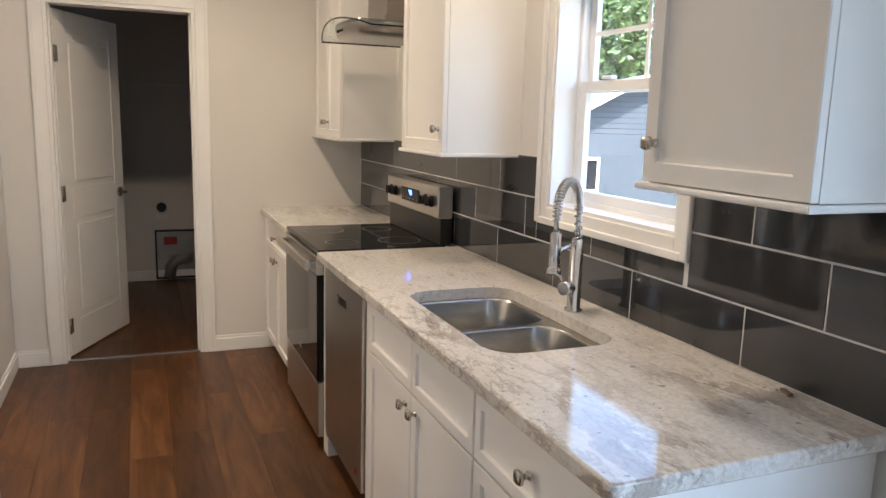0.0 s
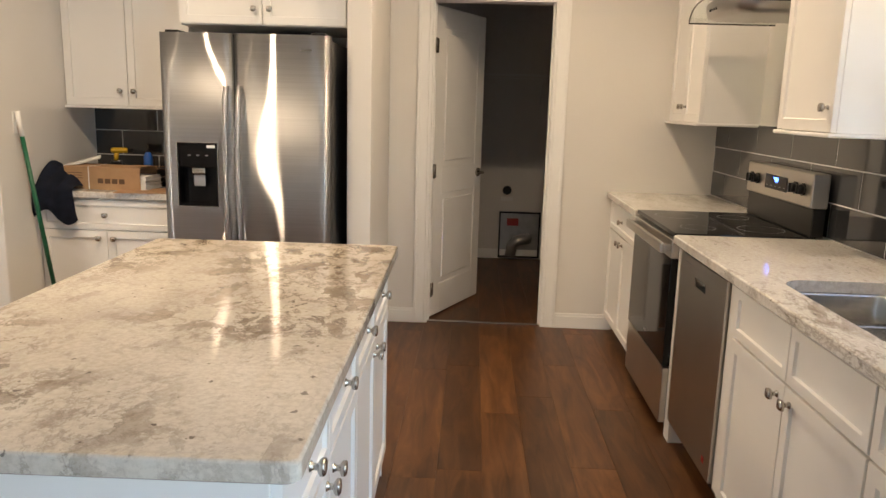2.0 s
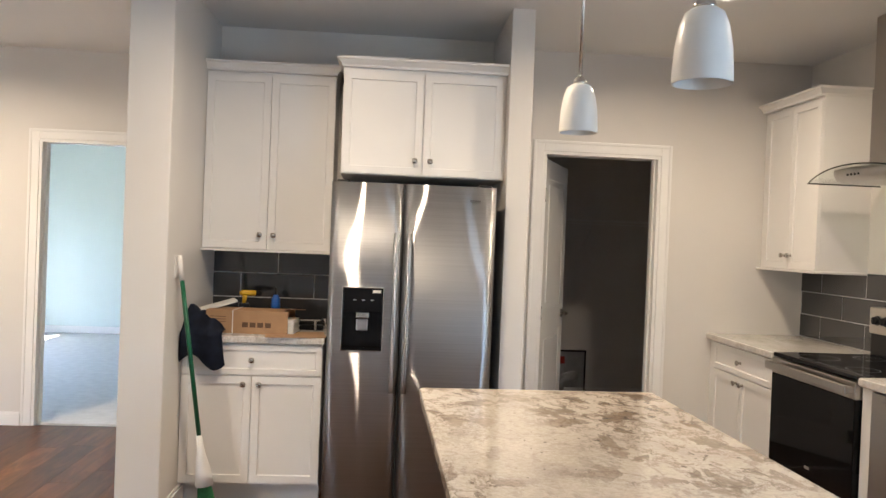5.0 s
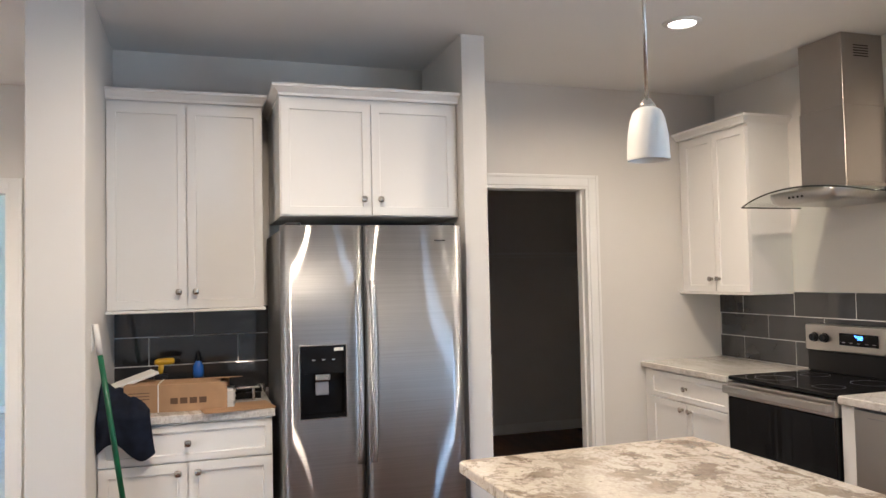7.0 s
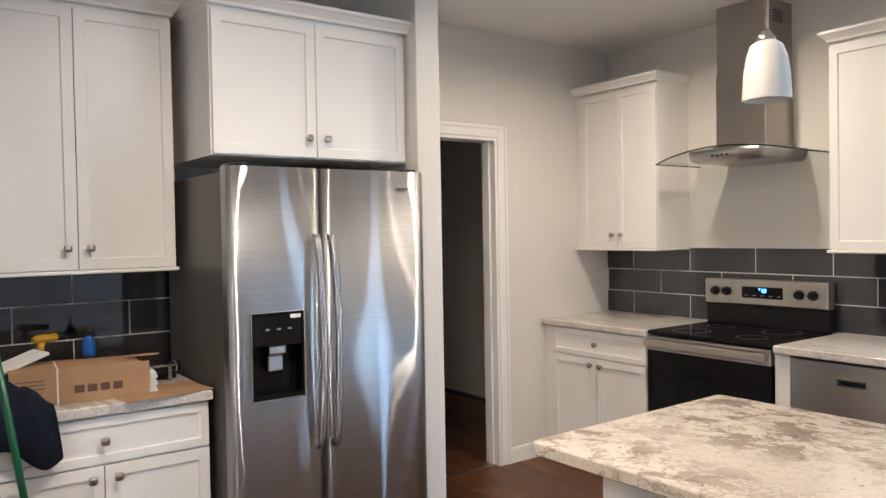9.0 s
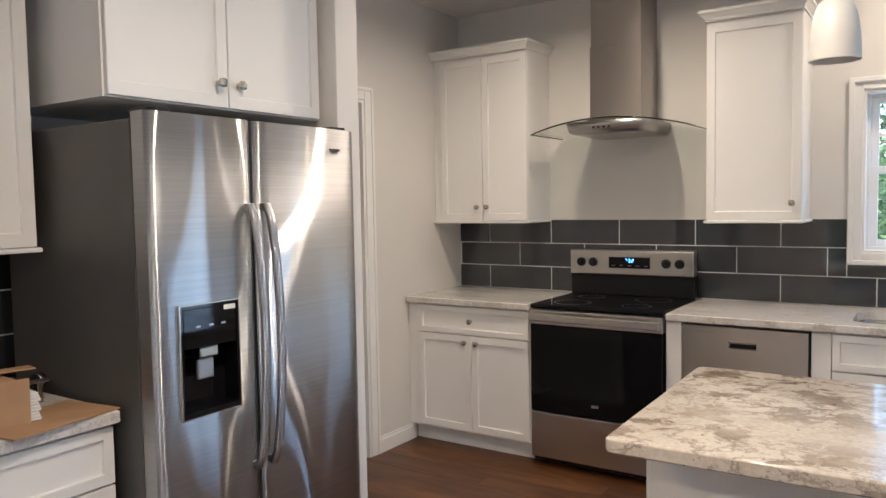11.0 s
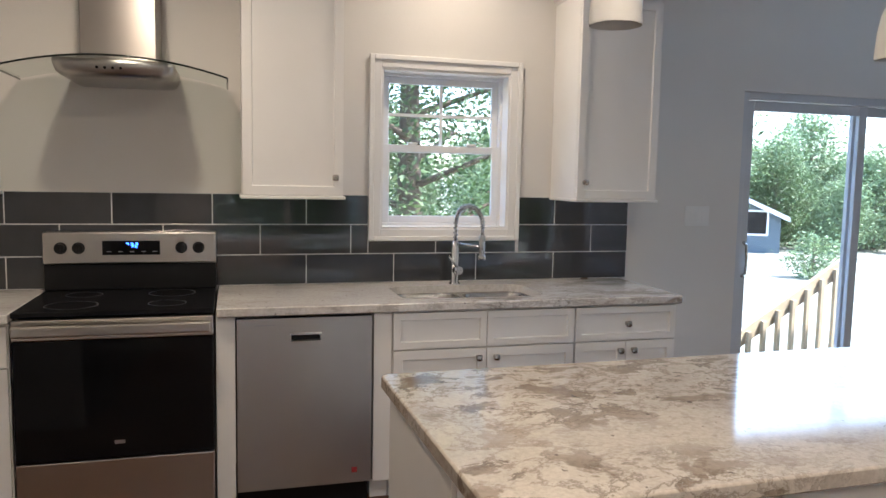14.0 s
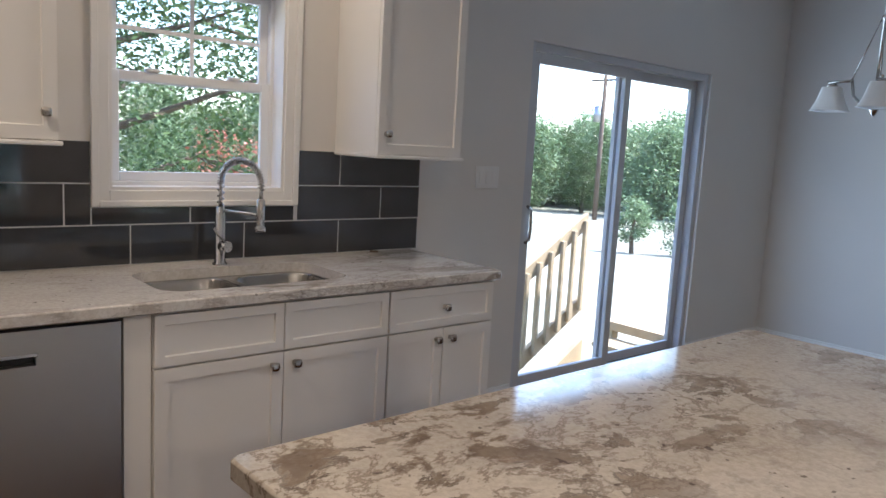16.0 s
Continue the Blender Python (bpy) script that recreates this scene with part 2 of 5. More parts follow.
def make_leaf(name, dark, light):
    m = bpy.data.materials.new(name)
    m.use_nodes = True
    nt = m.node_tree
    b = nt.nodes["Principled BSDF"]
    geo = nt.nodes.new("ShaderNodeNewGeometry")
    r = ramp(nt, geo.outputs["Random Per Island"], [(0.0, dark), (1.0, light)])
    nt.links.new(r.outputs["Color"], b.inputs["Base Color"])
    b.inputs["Roughness"].default_value = 0.5
    tl, mx = nt.nodes.new("ShaderNodeBsdfTranslucent"), nt.nodes.new("ShaderNodeMixShader")
    nt.links.new(r.outputs["Color"], tl.inputs["Color"])
    mx.inputs["Fac"].default_value = 0.3
    nt.links.new(b.outputs[0], mx.inputs[1])
    nt.links.new(tl.outputs[0], mx.inputs[2])
    nt.links.new(mx.outputs[0], nt.nodes["Material Output"].inputs["Surface"])
    return m


def make_glow(name, color, strength):
    m = bpy.data.materials.new(name)
    m.use_nodes = True
    b = m.node_tree.nodes["Principled BSDF"]
    b.inputs["Base Color"].default_value = (*color, 1)
    b.inputs["Emission Color"].default_value = (*color, 1)
    b.inputs["Emission Strength"].default_value = strength
    return m


WALL = material("wall_paint", (0.70, 0.675, 0.64), 0.6, 0, 0.025, 1.5, 0.12, 90)
CEILING = material("ceiling_paint", (0.76, 0.755, 0.74), 0.8, 0, 0.02, 1.2, 0.25, 60)
TRIM = material("trim_paint", (0.82, 0.81, 0.79), 0.35, 0, 0.02, 4, 0.04, 40)
CABINET = material("cabinet_paint", (0.81, 0.795, 0.77), 0.36, 0, 0.02, 3, 0.05, 60)
GAP = material("dark_gap", (0.02, 0.02, 0.02), 0.7)
GRANITE = make_granite("cream_granite", ((0.70, 0.645, 0.57), (0.61, 0.55, 0.475), (0.46, 0.41, 0.36)), 0.36, 0.60, 0.92, 8.5, (1.5, 2.9, -0.09, 0.075))
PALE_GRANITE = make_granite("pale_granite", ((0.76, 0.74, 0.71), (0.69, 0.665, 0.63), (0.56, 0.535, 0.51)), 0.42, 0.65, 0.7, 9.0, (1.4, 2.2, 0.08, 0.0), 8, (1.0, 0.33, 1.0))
PLANK = make_wood_floor()
TILE = material("charcoal_tile", (0.033, 0.035, 0.039), 0.045, 0, 0.22, 4, 0.05, 30, coat=0.4, spec=0.6)
GROUT = material("grout", (0.62, 0.62, 0.62), 0.85, 0, 0.06, 30, 0.2, 200)
STEEL = make_steel("brushed_steel", (0.50, 0.485, 0.465), 0.28, streak=0.7)
FRIDGE_STEEL = make_sheet_steel("fridge_steel", (0.46, 0.465, 0.475))
HOOD_STEEL = make_steel("hood_steel", (0.42, 0.39, 0.36), 0.32, streak=0.85)
SINK_STEEL = make_steel("sink_steel", (0.38, 0.37, 0.355), 0.25, (4, 4, 260))
NICKEL = material("brushed_nickel", (0.50, 0.47, 0.43), 0.26, 1.0, 0.05, 20)
CHROME = material("chrome", (0.62, 0.61, 0.60), 0.16, 1.0, 0.03, 20)
DARK_SIDE = material("fridge_side_grey", (0.10, 0.095, 0.09), 0.45, 0.0, 0.08, 5, 0.1, 200)
BLACK_GLASS = material("black_glass", (0.006, 0.006, 0.007), 0.05, 0, 0.1, 5, spec=0.2)
BLACK = material("black_plastic", (0.010, 0.010, 0.011), 0.28, 0, 0.1, 20, spec=0.28)
OVEN_STEEL = make_steel("range_steel", (0.58, 0.55, 0.51), 0.28, (300, 4, 300))
PANE = make_pane("window_glass", 0.06)
HOOD_GLASS = make_pane("hood_glass", 0.16, (0.86, 0.90, 0.88))
GLASS_EDGE = material("glass_edge", (0.015, 0.02, 0.018), 0.1)
VINYL = material("white_vinyl", (0.82, 0.83, 0.84), 0.32, 0, 0.02, 6)
# white vinyl of the patio door, its bluish shade put into the colour
SHADED_VINYL = material("shaded_vinyl", (0.56, 0.58, 0.61), 0.35, 0, 0.03, 6)
FROST = material("frosted_white_glass", (0.80, 0.79, 0.76), 0.35, 0, 0.03, 14)
CARD = material("corrugated_cardboard", (0.36, 0.215, 0.115), 0.8, 0, 0.12, 9, 0.3, 60)
CARD_INK = material("carton_print", (0.10, 0.055, 0.03), 0.8)
PAPER = material("white_paper", (0.74, 0.73, 0.70), 0.7, 0, 0.05, 20)
NAVY = material("navy_cloth", (0.012, 0.019, 0.042), 0.9, 0, 0.3, 18, 0.5, 220)
GREEN = material("green_enamel", (0.005, 0.10, 0.045), 0.35, 0, 0.1, 10)
BRISTLE = material("green_bristle", (0.03, 0.18, 0.07), 0.7, 0, 0.3, 60)
YELLOW = material("yellow_plastic", (0.55, 0.33, 0.01), 0.4, 0, 0.1, 12)
BLUE = material("blue_plastic", (0.02, 0.12, 0.50), 0.4, 0, 0.1, 12)
WHITE_PLASTIC = material("white_plastic", (0.75, 0.74, 0.72), 0.4)
RED_LABEL = material("red_label", (0.35, 0.03, 0.03), 0.6)
GALV = material("galvanised_metal", (0.42, 0.42, 0.43), 0.35, 0.85, 0.12, 15)
CARPET = material("pale_carpet", (0.60, 0.60, 0.58), 0.95, 0, 0.08, 12, 0.6, 300)
TEAL_WALL = material("pale_teal_paint", (0.66, 0.74, 0.72), 0.6, 0, 0.02, 2, 0.1, 90)
LUMBER = material("treated_lumber", (0.45, 0.36, 0.235), 0.75, 0, 0.15, 7, 0.3, 60)
GROUND = material("dry_lawn", (0.25, 0.25, 0.20), 0.95, 0, 0.35, 0.5, 0.6, 8)
BARK = material("bark", (0.12, 0.085, 0.06), 0.9, 0, 0.35, 9, 0.8, 25)
# grey siding, darkened in colour for the shade on the gable wall
SIDING = material("shaded_grey_siding", (0.045, 0.056, 0.068), 0.7, 0, 0.05, 3)
PALE_SIDING = material("blue_grey_siding", (0.10, 0.13, 0.15), 0.7, 0, 0.05, 3)
ROOF = material("roof_shingle", (0.13, 0.125, 0.12), 0.9, 0, 0.2, 6, 0.4, 30)
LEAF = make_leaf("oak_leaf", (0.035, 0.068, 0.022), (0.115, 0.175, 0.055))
# far leaves: distance haze is put into the colour, paler than LEAF
LEAF_FAR = make_leaf("haze_pale_leaf", (0.11, 0.175, 0.085), (0.25, 0.34, 0.16))
LEAF_RED = make_leaf("pink_blossom", (0.28, 0.08, 0.05), (0.42, 0.18, 0.12))
LENS = make_glow("lamp_lens", (1.0, 0.9, 0.76), 0.9)
LED = make_glow("blue_led", (0.05, 0.15, 1.0), 1.6)


# ---- mesh helpers ----
def box(bm, x0, x1, y0, y1, z0, z1, bevel=0.0):
    r = bmesh.ops.create_cube(bm, size=1.0, matrix=Matrix.Translation(((x0 + x1) / 2, (y0 + y1) / 2, (z0 + z1) / 2)) @ Matrix.Diagonal((abs(x1 - x0), abs(y1 - y0), abs(z1 - z0), 1)))
    if bevel:
        es = list({e for v in r["verts"] for e in v.link_edges})
        bmesh.ops.bevel(bm, geom=es, offset=bevel, segments=2, profile=0.5, affect="EDGES")
    return r["verts"]


def boxes(*rows, bevel=0.0):
    bm = bmesh.new()
    for r in rows:
        box(bm, *r, bevel=bevel)
    return bm


def tube(bm, pts, radius, sides=10, cap=True):
    """A round tube along pts; radius is one number or one a point."""
    pts = [Vector(p) for p in pts]
    rings = []
    up = Vector((0.13, 0.31, 0.94)).normalized()
    for i, p in enumerate(pts):
        d = (pts[min(i + 1, len(pts) - 1)] - pts[max(i - 1, 0)]).normalized()
        a = d.cross(up)
        if a.length < 0.05:
            a = d.cross(Vector((1, 0, 0)))
        a.normalize()
        c = d.cross(a)
        up = (a.cross(d)).normalized() if False else up
        rr = radius[i] if isinstance(radius, (list, tuple)) else radius
        rings.append([bm.verts.new(p + (a * math.cos(2 * math.pi * k / sides) + c * math.sin(2 * math.pi * k / sides)) * rr) for k in range(sides)])
    for r0, r1 in zip(rings, rings[1:]):
        for k in range(sides):
            bm.faces.new((r0[k], r0[(k + 1) % sides], r1[(k + 1) % sides], r1[k])).smooth = True
    if cap:
        bm.faces.new(rings[0][::-1])
        bm.faces.new(rings[-1])
    return bm


def lathe(bm, profile, centre=(0, 0, 0), sides=24, square=0.0):
    """A turned shape round z; square pulls the section towards a rounded square."""
    rings = []
    for r, z in profile:
        ring = []
        for k in range(sides):
            a = 2 * math.pi * (k + 0.5) / sides
            q = 1.0
            if square:
                q = 1 + square * (1 / max(abs(math.cos(a)), abs(math.sin(a))) - 1)
            ring.append(bm.verts.new((centre[0] + r * q * math.cos(a), centre[1] + r * q * math.sin(a), centre[2] + z)))
        rings.append(ring)
    for r0, r1 in zip(rings, rings[1:]):
        for k in range(sides):
            bm.faces.new((r0[k], r0[(k + 1) % sides], r1[(k + 1) % sides], r1[k])).smooth = True
    return rings


def part(name, bm, mat, parent=None, label=""):
    me = bpy.data.meshes.new(name)
    bmesh.ops.recalc_face_normals(bm, faces=bm.faces)
    bm.to_mesh(me)
    bm.free()
    me.materials.append(mat)
    ob = new(name, me)
    ob.parent = parent
    if label:
        ob["label"] = label
    return ob


def thing(name, m, label, category, group=""):
    ob = new(name)
    ob.empty_display_size = 0.1
    ob.matrix_world = m
    return tagged(ob, label, category, group)


def setting(name, bm, mat, label, category, parent=None):
    ob = part(name, bm, mat, parent)
    return tagged(ob, label, category, "", "structure")


def rounded(x0, x1, y0, y1, r, n=6):
    pts = []
    for cx, cy, a0 in ((x1 - r, y1 - r, 0), (x0 + r, y1 - r, 90), (x0 + r, y0 + r, 180), (x1 - r, y0 + r, 270)):
        for k in range(n + 1):
            a = radians(a0 + 90 * k / n)
            pts.append((cx + r * math.cos(a), cy + r * math.sin(a)))
    return pts


def loop(bm, pts, z):
    vs = [bm.verts.new((x, y, z)) for x, y in pts]
    return vs, [bm.edges.new((vs[i], vs[(i + 1) % len(vs)])) for i in range(len(vs))]


def skin(bm, a, b, smooth=False):
    for i in range(len(a)):
        bm.faces.new((a[i], a[(i + 1) % len(a)], b[(i + 1) % len(b)], b[i])).smooth = smooth


def slab(x0, x1, y0, y1, z0, z1, r=0.02, hole=None):
    """A stone top with eased edges and rounded corners, and a hole if given."""
    bm = bmesh.new()
    e = 0.005
    top, et = loop(bm, rounded(x0 + e, x1 - e, y0 + e, y1 - e, r), z1)
    mid, _ = loop(bm, rounded(x0, x1, y0, y1, r), z1 - e)
    low, _ = loop(bm, rounded(x0, x1, y0, y1, r), z0 + e)
    bot, eb = loop(bm, rounded(x0 + e, x1 - e, y0 + e, y1 - e, r), z0)
    skin(bm, top, mid, True), skin(bm, mid, low), skin(bm, low, bot, True)
    if hole:
        ht, e1 = loop(bm, hole, z1)
        hb, e2 = loop(bm, hole, z0)
        skin(bm, ht, hb)
        et, eb = et + e1, eb + e2
    bmesh.ops.triangle_fill(bm, edges=et, use_beauty=True)
    bmesh.ops.triangle_fill(bm, edges=eb, use_beauty=True)
    return bm


# ---- structure ----
EX, NY, SY, WX = 1.385, 5.21, -2.25, -6.5
WALL_T = 0.14


def wall_x(name, x0, x1, y0, y1, z1, holes, label, mat=WALL, z0=0.0):
    """A wall that runs along y, with holes (y0, y1, z0, z1) cut through it."""
    bm = bmesh.new()
    y = y0
    for a, b, c, d in sorted(holes):
        box(bm, x0, x1, y, a, z0, z1)
        if c > z0:
            box(bm, x0, x1, a, b, z0, c)
        if d < z1:
            box(bm, x0, x1, a, b, d, z1)
        y = b
    box(bm, x0, x1, y, y1, z0, z1)
    return setting(name, bm, mat, label, "wall")


def wall_y(name, y0, y1, x0, x1, z1, holes, label, mat=WALL, z0=0.0):
    bm = bmesh.new()
    x = x0
    for a, b, c, d in sorted(holes):
        box(bm, x, a, y0, y1, z0, z1)
        if c > z0:
            box(bm, a, b, y0, y1, z0, c)
        if d < z1:
            box(bm, a, b, y0, y1, d, z1)
        x = b
    box(bm, x, x1, y0, y1, z0, z1)
    return setting(name, bm, mat, label, "wall")


WIN = (2.075, 2.778, 1.195, 2.022)
SLD = (-1.20, 0.60, 0.0, 2.01)
wall_east = wall_x("wall_east", EX, EX + WALL_T, SY - 0.12, NY, CEIL, [WIN, SLD], "pale warm grey painted kitchen wall")
wall_north = wall_y("wall_north", NY, NY + 0.12, -0.684, 1.6, CEIL, [(-0.43, 0.352, 0, 2.078)], "pale warm grey painted wall with laundry doorway")
wall_niche = wall_y("wall_niche", 5.075, 5.20, -2.60, -0.684, CEIL, [], "pale grey painted wall behind the fridge")
wall_wing = setting("wall_wing", boxes((-0.812, -0.684, 4.37, 5.075, 0, CEIL), bevel=0.004), WALL, "narrow painted wing wall beside the fridge", "wall")
wall_pillar = setting("wall_pillar", boxes((-2.735, -2.52, 4.075, 5.96, 0, CEIL), bevel=0.006), WALL, "painted end of a partition wall", "wall")
HALL = (-3.98, -3.20, 0, 2.085)
wall_hall = wall_y("wall_hall", 5.96, 6.08, WX, -2.735, CEIL, [HALL], "painted hall wall with an open doorway")
wall_south = wall_y("wall_south", SY - 0.12, SY, WX, EX, CEIL, [], "blue grey shaded painted dining wall")
WWIN = [(1.5, 3.9, 0.45, 2.1), (-1.8, 0.2, 0.08, 2.1)]
wall_west = wall_x("wall_west", WX - 0.14, WX, SY - 0.12, 6.08, CEIL, WWIN, "painted living room wall with a wide window")
ceiling = setting("ceiling", boxes((WX, EX + WALL_T, SY - 0.12, 6.08, CEIL, CEIL + 0.12)), CEILING, "flat white painted ceiling", "ceiling")
subfloor = setting("floor", boxes((WX, EX + WALL_T, SY - 0.12, 6.08, -0.14, -0.012)), GAP, "dark walnut plank floor", "floor")

# laundry room
setting("wall_laundry_back", boxes((-1.4, 1.6, 7.45, 7.55, 0, 2.6)), WALL, "dim painted laundry wall", "wall")
setting("wall_laundry_west", boxes((-1.4, -1.3, 5.33, 7.45, 0, 2.6)), WALL, "dim painted laundry side wall", "wall")
setting("wall_laundry_east", boxes((1.5, 1.6, 5.33, 7.45, 0, 2.6)), WALL, "dim painted laundry side wall", "wall")
setting("ceiling_laundry", boxes((-1.4, 1.6, 5.33, 7.55, 2.6, 2.7)), CEILING, "dim laundry ceiling", "ceiling")
setting("wall_laundry_south", boxes((-1.4, -0.69, 5.21, 5.33, 0, 2.7)), WALL, "painted laundry wall stub", "wall")
setting("baseboard_laundry", boxes((-1.3, 1.5, 7.436, 7.45, 0, 0.09), bevel=0.003), TRIM, "white laundry baseboard", "baseboard")

# bright room behind the hall doorway
setting("wall_bedroom_back", boxes((-6.5, -1.6, 10.9, 11.0, 0, 2.6)), TEAL_WALL, "pale teal bedroom wall", "wall")
setting("wall_bedroom_east", boxes((-1.7, -1.6, 6.08, 10.9, 0, 2.6)), TEAL_WALL, "pale teal bedroom side wall", "wall")
wall_x("wall_bedroom_west", -6.6, -6.5, 6.08, 10.9, 2.6, [(6.4, 9.7, 0.4, 2.3)], "pale bedroom wall with an unseen window added for daylight", TEAL_WALL)
setting("wall_bedroom_south", boxes((-2.785, -1.6, 6.0, 6.08, 0, 2.6)), TEAL_WALL, "pale bedroom wall stub", "wall")
setting("ceiling_bedroom", boxes((-6.5, -1.6, 6.08, 11.0, 2.6, 2.7)), CEILING, "white bedroom ceiling", "ceiling")
setting("floor_bedroom", boxes((-6.5, -1.6, 6.02, 10.9, -0.1, 0.004)), CARPET, "pale carpet floor of the bright bedroom", "floor")
setting("baseboard_bedroom", boxes((-6.5, -1.7, 10.886, 10.9, 0.004, 0.10), bevel=0.003), TRIM, "white bedroom baseboard", "baseboard")


# baseboards
def baseboard(name, axis, at, a, b, side):
    """A skirting along x or y on the given side of a wall face."""
    bm = bmesh.new()
    lo, hi = (at, at + 0.014) if side > 0 else (at - 0.014, at)
    lo2, hi2 = (at, at + 0.008) if side > 0 else (at - 0.008, at)
    for l, h, z0, z1 in ((lo, hi, 0, 0.082), (lo2, hi2, 0.082, 0.10)):
        if axis == "x":
            box(bm, a, b, l, h, z0, z1, 0.002)
        else:
            box(bm, l, h, a, b, z0, z1, 0.002)
    return setting(name, bm, TRIM, "white painted skirting board", "baseboard")


baseboard("baseboard", "x", NY, 0.43, 0.80, -1)
baseboard("baseboard", "x", NY, -0.67, -0.508, -1)
baseboard("baseboard", "y", -0.684, 4.37, NY - 0.014, 1)
baseboard("baseboard", "x", 4.37, -0.812, -0.67, -1)
baseboard("baseboard", "x", 4.075, -2.749, -2.506, -1)
baseboard("baseboard", "y", -2.52, 4.075, 4.48, 1)
baseboard("baseboard", "y", -2.735, 4.075, 5.946, -1)
baseboard("baseboard", "x", 5.96, WX, -4.065, -1)
baseboard("baseboard", "x", 5.96, -3.115, -2.75, -1)
baseboard("baseboard", "x", SY, WX, EX, 1)
baseboard("baseboard", "y", EX, SY + 0.014, -1.20, -1)
baseboard("baseboard", "y", EX, 0.61, 1.41, -1)


# door casings and the laundry door
def casing(name, x0, x1, top, y, label):
    """Moulded casing round a doorway in a wall along x, on the side that faces -y, and the jamb."""
    bm = bmesh.new()
    w = 0.078
    for a, b, c, d in ((x0 - w, x0 - 0.006, 0, top + w), (x1 + 0.006, x1 + w, 0, top + w), (x0 - 0.006, x1 + 0.006, top + 0.006, top + w)):
        box(bm, a, b, y - 0.012, y, c, d, 0.003)
    o = 0.02
    box(bm, x0 - w, x0 - w + o, y - 0.019, y - 0.0125, 0, top + w, 0.003)
    box(bm, x1 + w - o, x1 + w, y - 0.019, y - 0.0125, 0, top + w, 0.003)
    box(bm, x0 - w + o, x1 + w - o, y - 0.019, y - 0.0125, top + w - o, top + w, 0.003)
    box(bm, x0 - 0.005, x0 + 0.014, y - 0.006, y + 0.126, 0, top + 0.005)
    box(bm, x1 - 0.014, x1 + 0.005, y - 0.006, y + 0.126, 0, top + 0.005)
    box(bm, x0 + 0.014, x1 - 0.014, y - 0.006, y + 0.126, top - 0.014, top + 0.005)
    box(bm, x0 + 0.014, x0 + 0.026, y + 0.045, y + 0.08, 0, top - 0.014)
    box(bm, x1 - 0.026, x1 - 0.014, y + 0.045, y + 0.08, 0, top - 0.014)
    return setting(name, bm, TRIM, label, "trim")


casing("trim_laundry_door", -0.43, 0.352, 2.078, NY, "white moulded casing round the laundry doorway")
casing("trim_hall_door", -3.98, -3.20, 2.085, 5.96, "white moulded casing round the hall doorway")
setting("trim_threshold", boxes((-0.416, 0.338, NY + 0.02, NY + 0.055, -0.004, 0.006), bevel=0.002), NICKEL, "thin metal threshold strip", "trim")


def panel_door(m):
    d = thing("door_1", m, "white two-panel interior door standing ajar", "door")
    d["kind"] = "structure"
    W, H, T = 0.75, 2.05, 0.035
    bm = bmesh.new()
    box(bm, 0, W, -0.011, 0.011, 0.012, H)
    st = 0.115
    for side in (-1, 1):
        ya, yb = (0.0112, T / 2) if side > 0 else (-T / 2, -0.0112)
        for a, b, c, e in ((0, st, 0.012, H), (W - st, W, 0.012, H), (st, W - st, 0.012, 0.22), (st, W - st, 0.84, 1.02), (st, W - st, H - 0.13, H)):
            box(bm, a, b, ya, yb, c, e, 0.003)
        for c, e in ((0.26, 0.80), (1.06, H - 0.17)):
            box(bm, st + 0.04, W - st - 0.04, ya, yb - side * 0.002, c, e, 0.006)
    part("leaf", bm, TRIM, d)
    for z in (0.2, 1.0, 1.8):
        bm = boxes((-0.012, 0.03, -T / 2 - 0.004, -T / 2 - 0.001, z - 0.045, z + 0.045), bevel=0.001)
        tube(bm, [(-0.008, -T / 2 - 0.006, z - 0.047), (-0.008, -T / 2 - 0.006, z + 0.047)], 0.006)
        part("hinge", bm, NICKEL, d, "satin nickel hinge")
    for side in (-1, 1):
        bm = bmesh.new()
        y = side * T / 2
        tube(bm, [(W - 0.065, y, 0.95), (W - 0.065, y + side * 0.01, 0.95)], 0.032, 18)
        tube(bm, [(W - 0.065, y + side * 0.01, 0.95), (W - 0.065, y + side * 0.045, 0.95)], 0.010)
        tube(bm, [(W - 0.065, y + side * 0.045, 0.95), (W - 0.11, y + side * 0.048, 0.952), (W - 0.17, y + side * 0.046, 0.95)], [0.011, 0.009, 0.007])
        part("door_handle", bm, NICKEL, d, "satin nickel lever handle")
    return d


panel_door(pose(-0.414, 5.318, 0, 0, 0, 65))


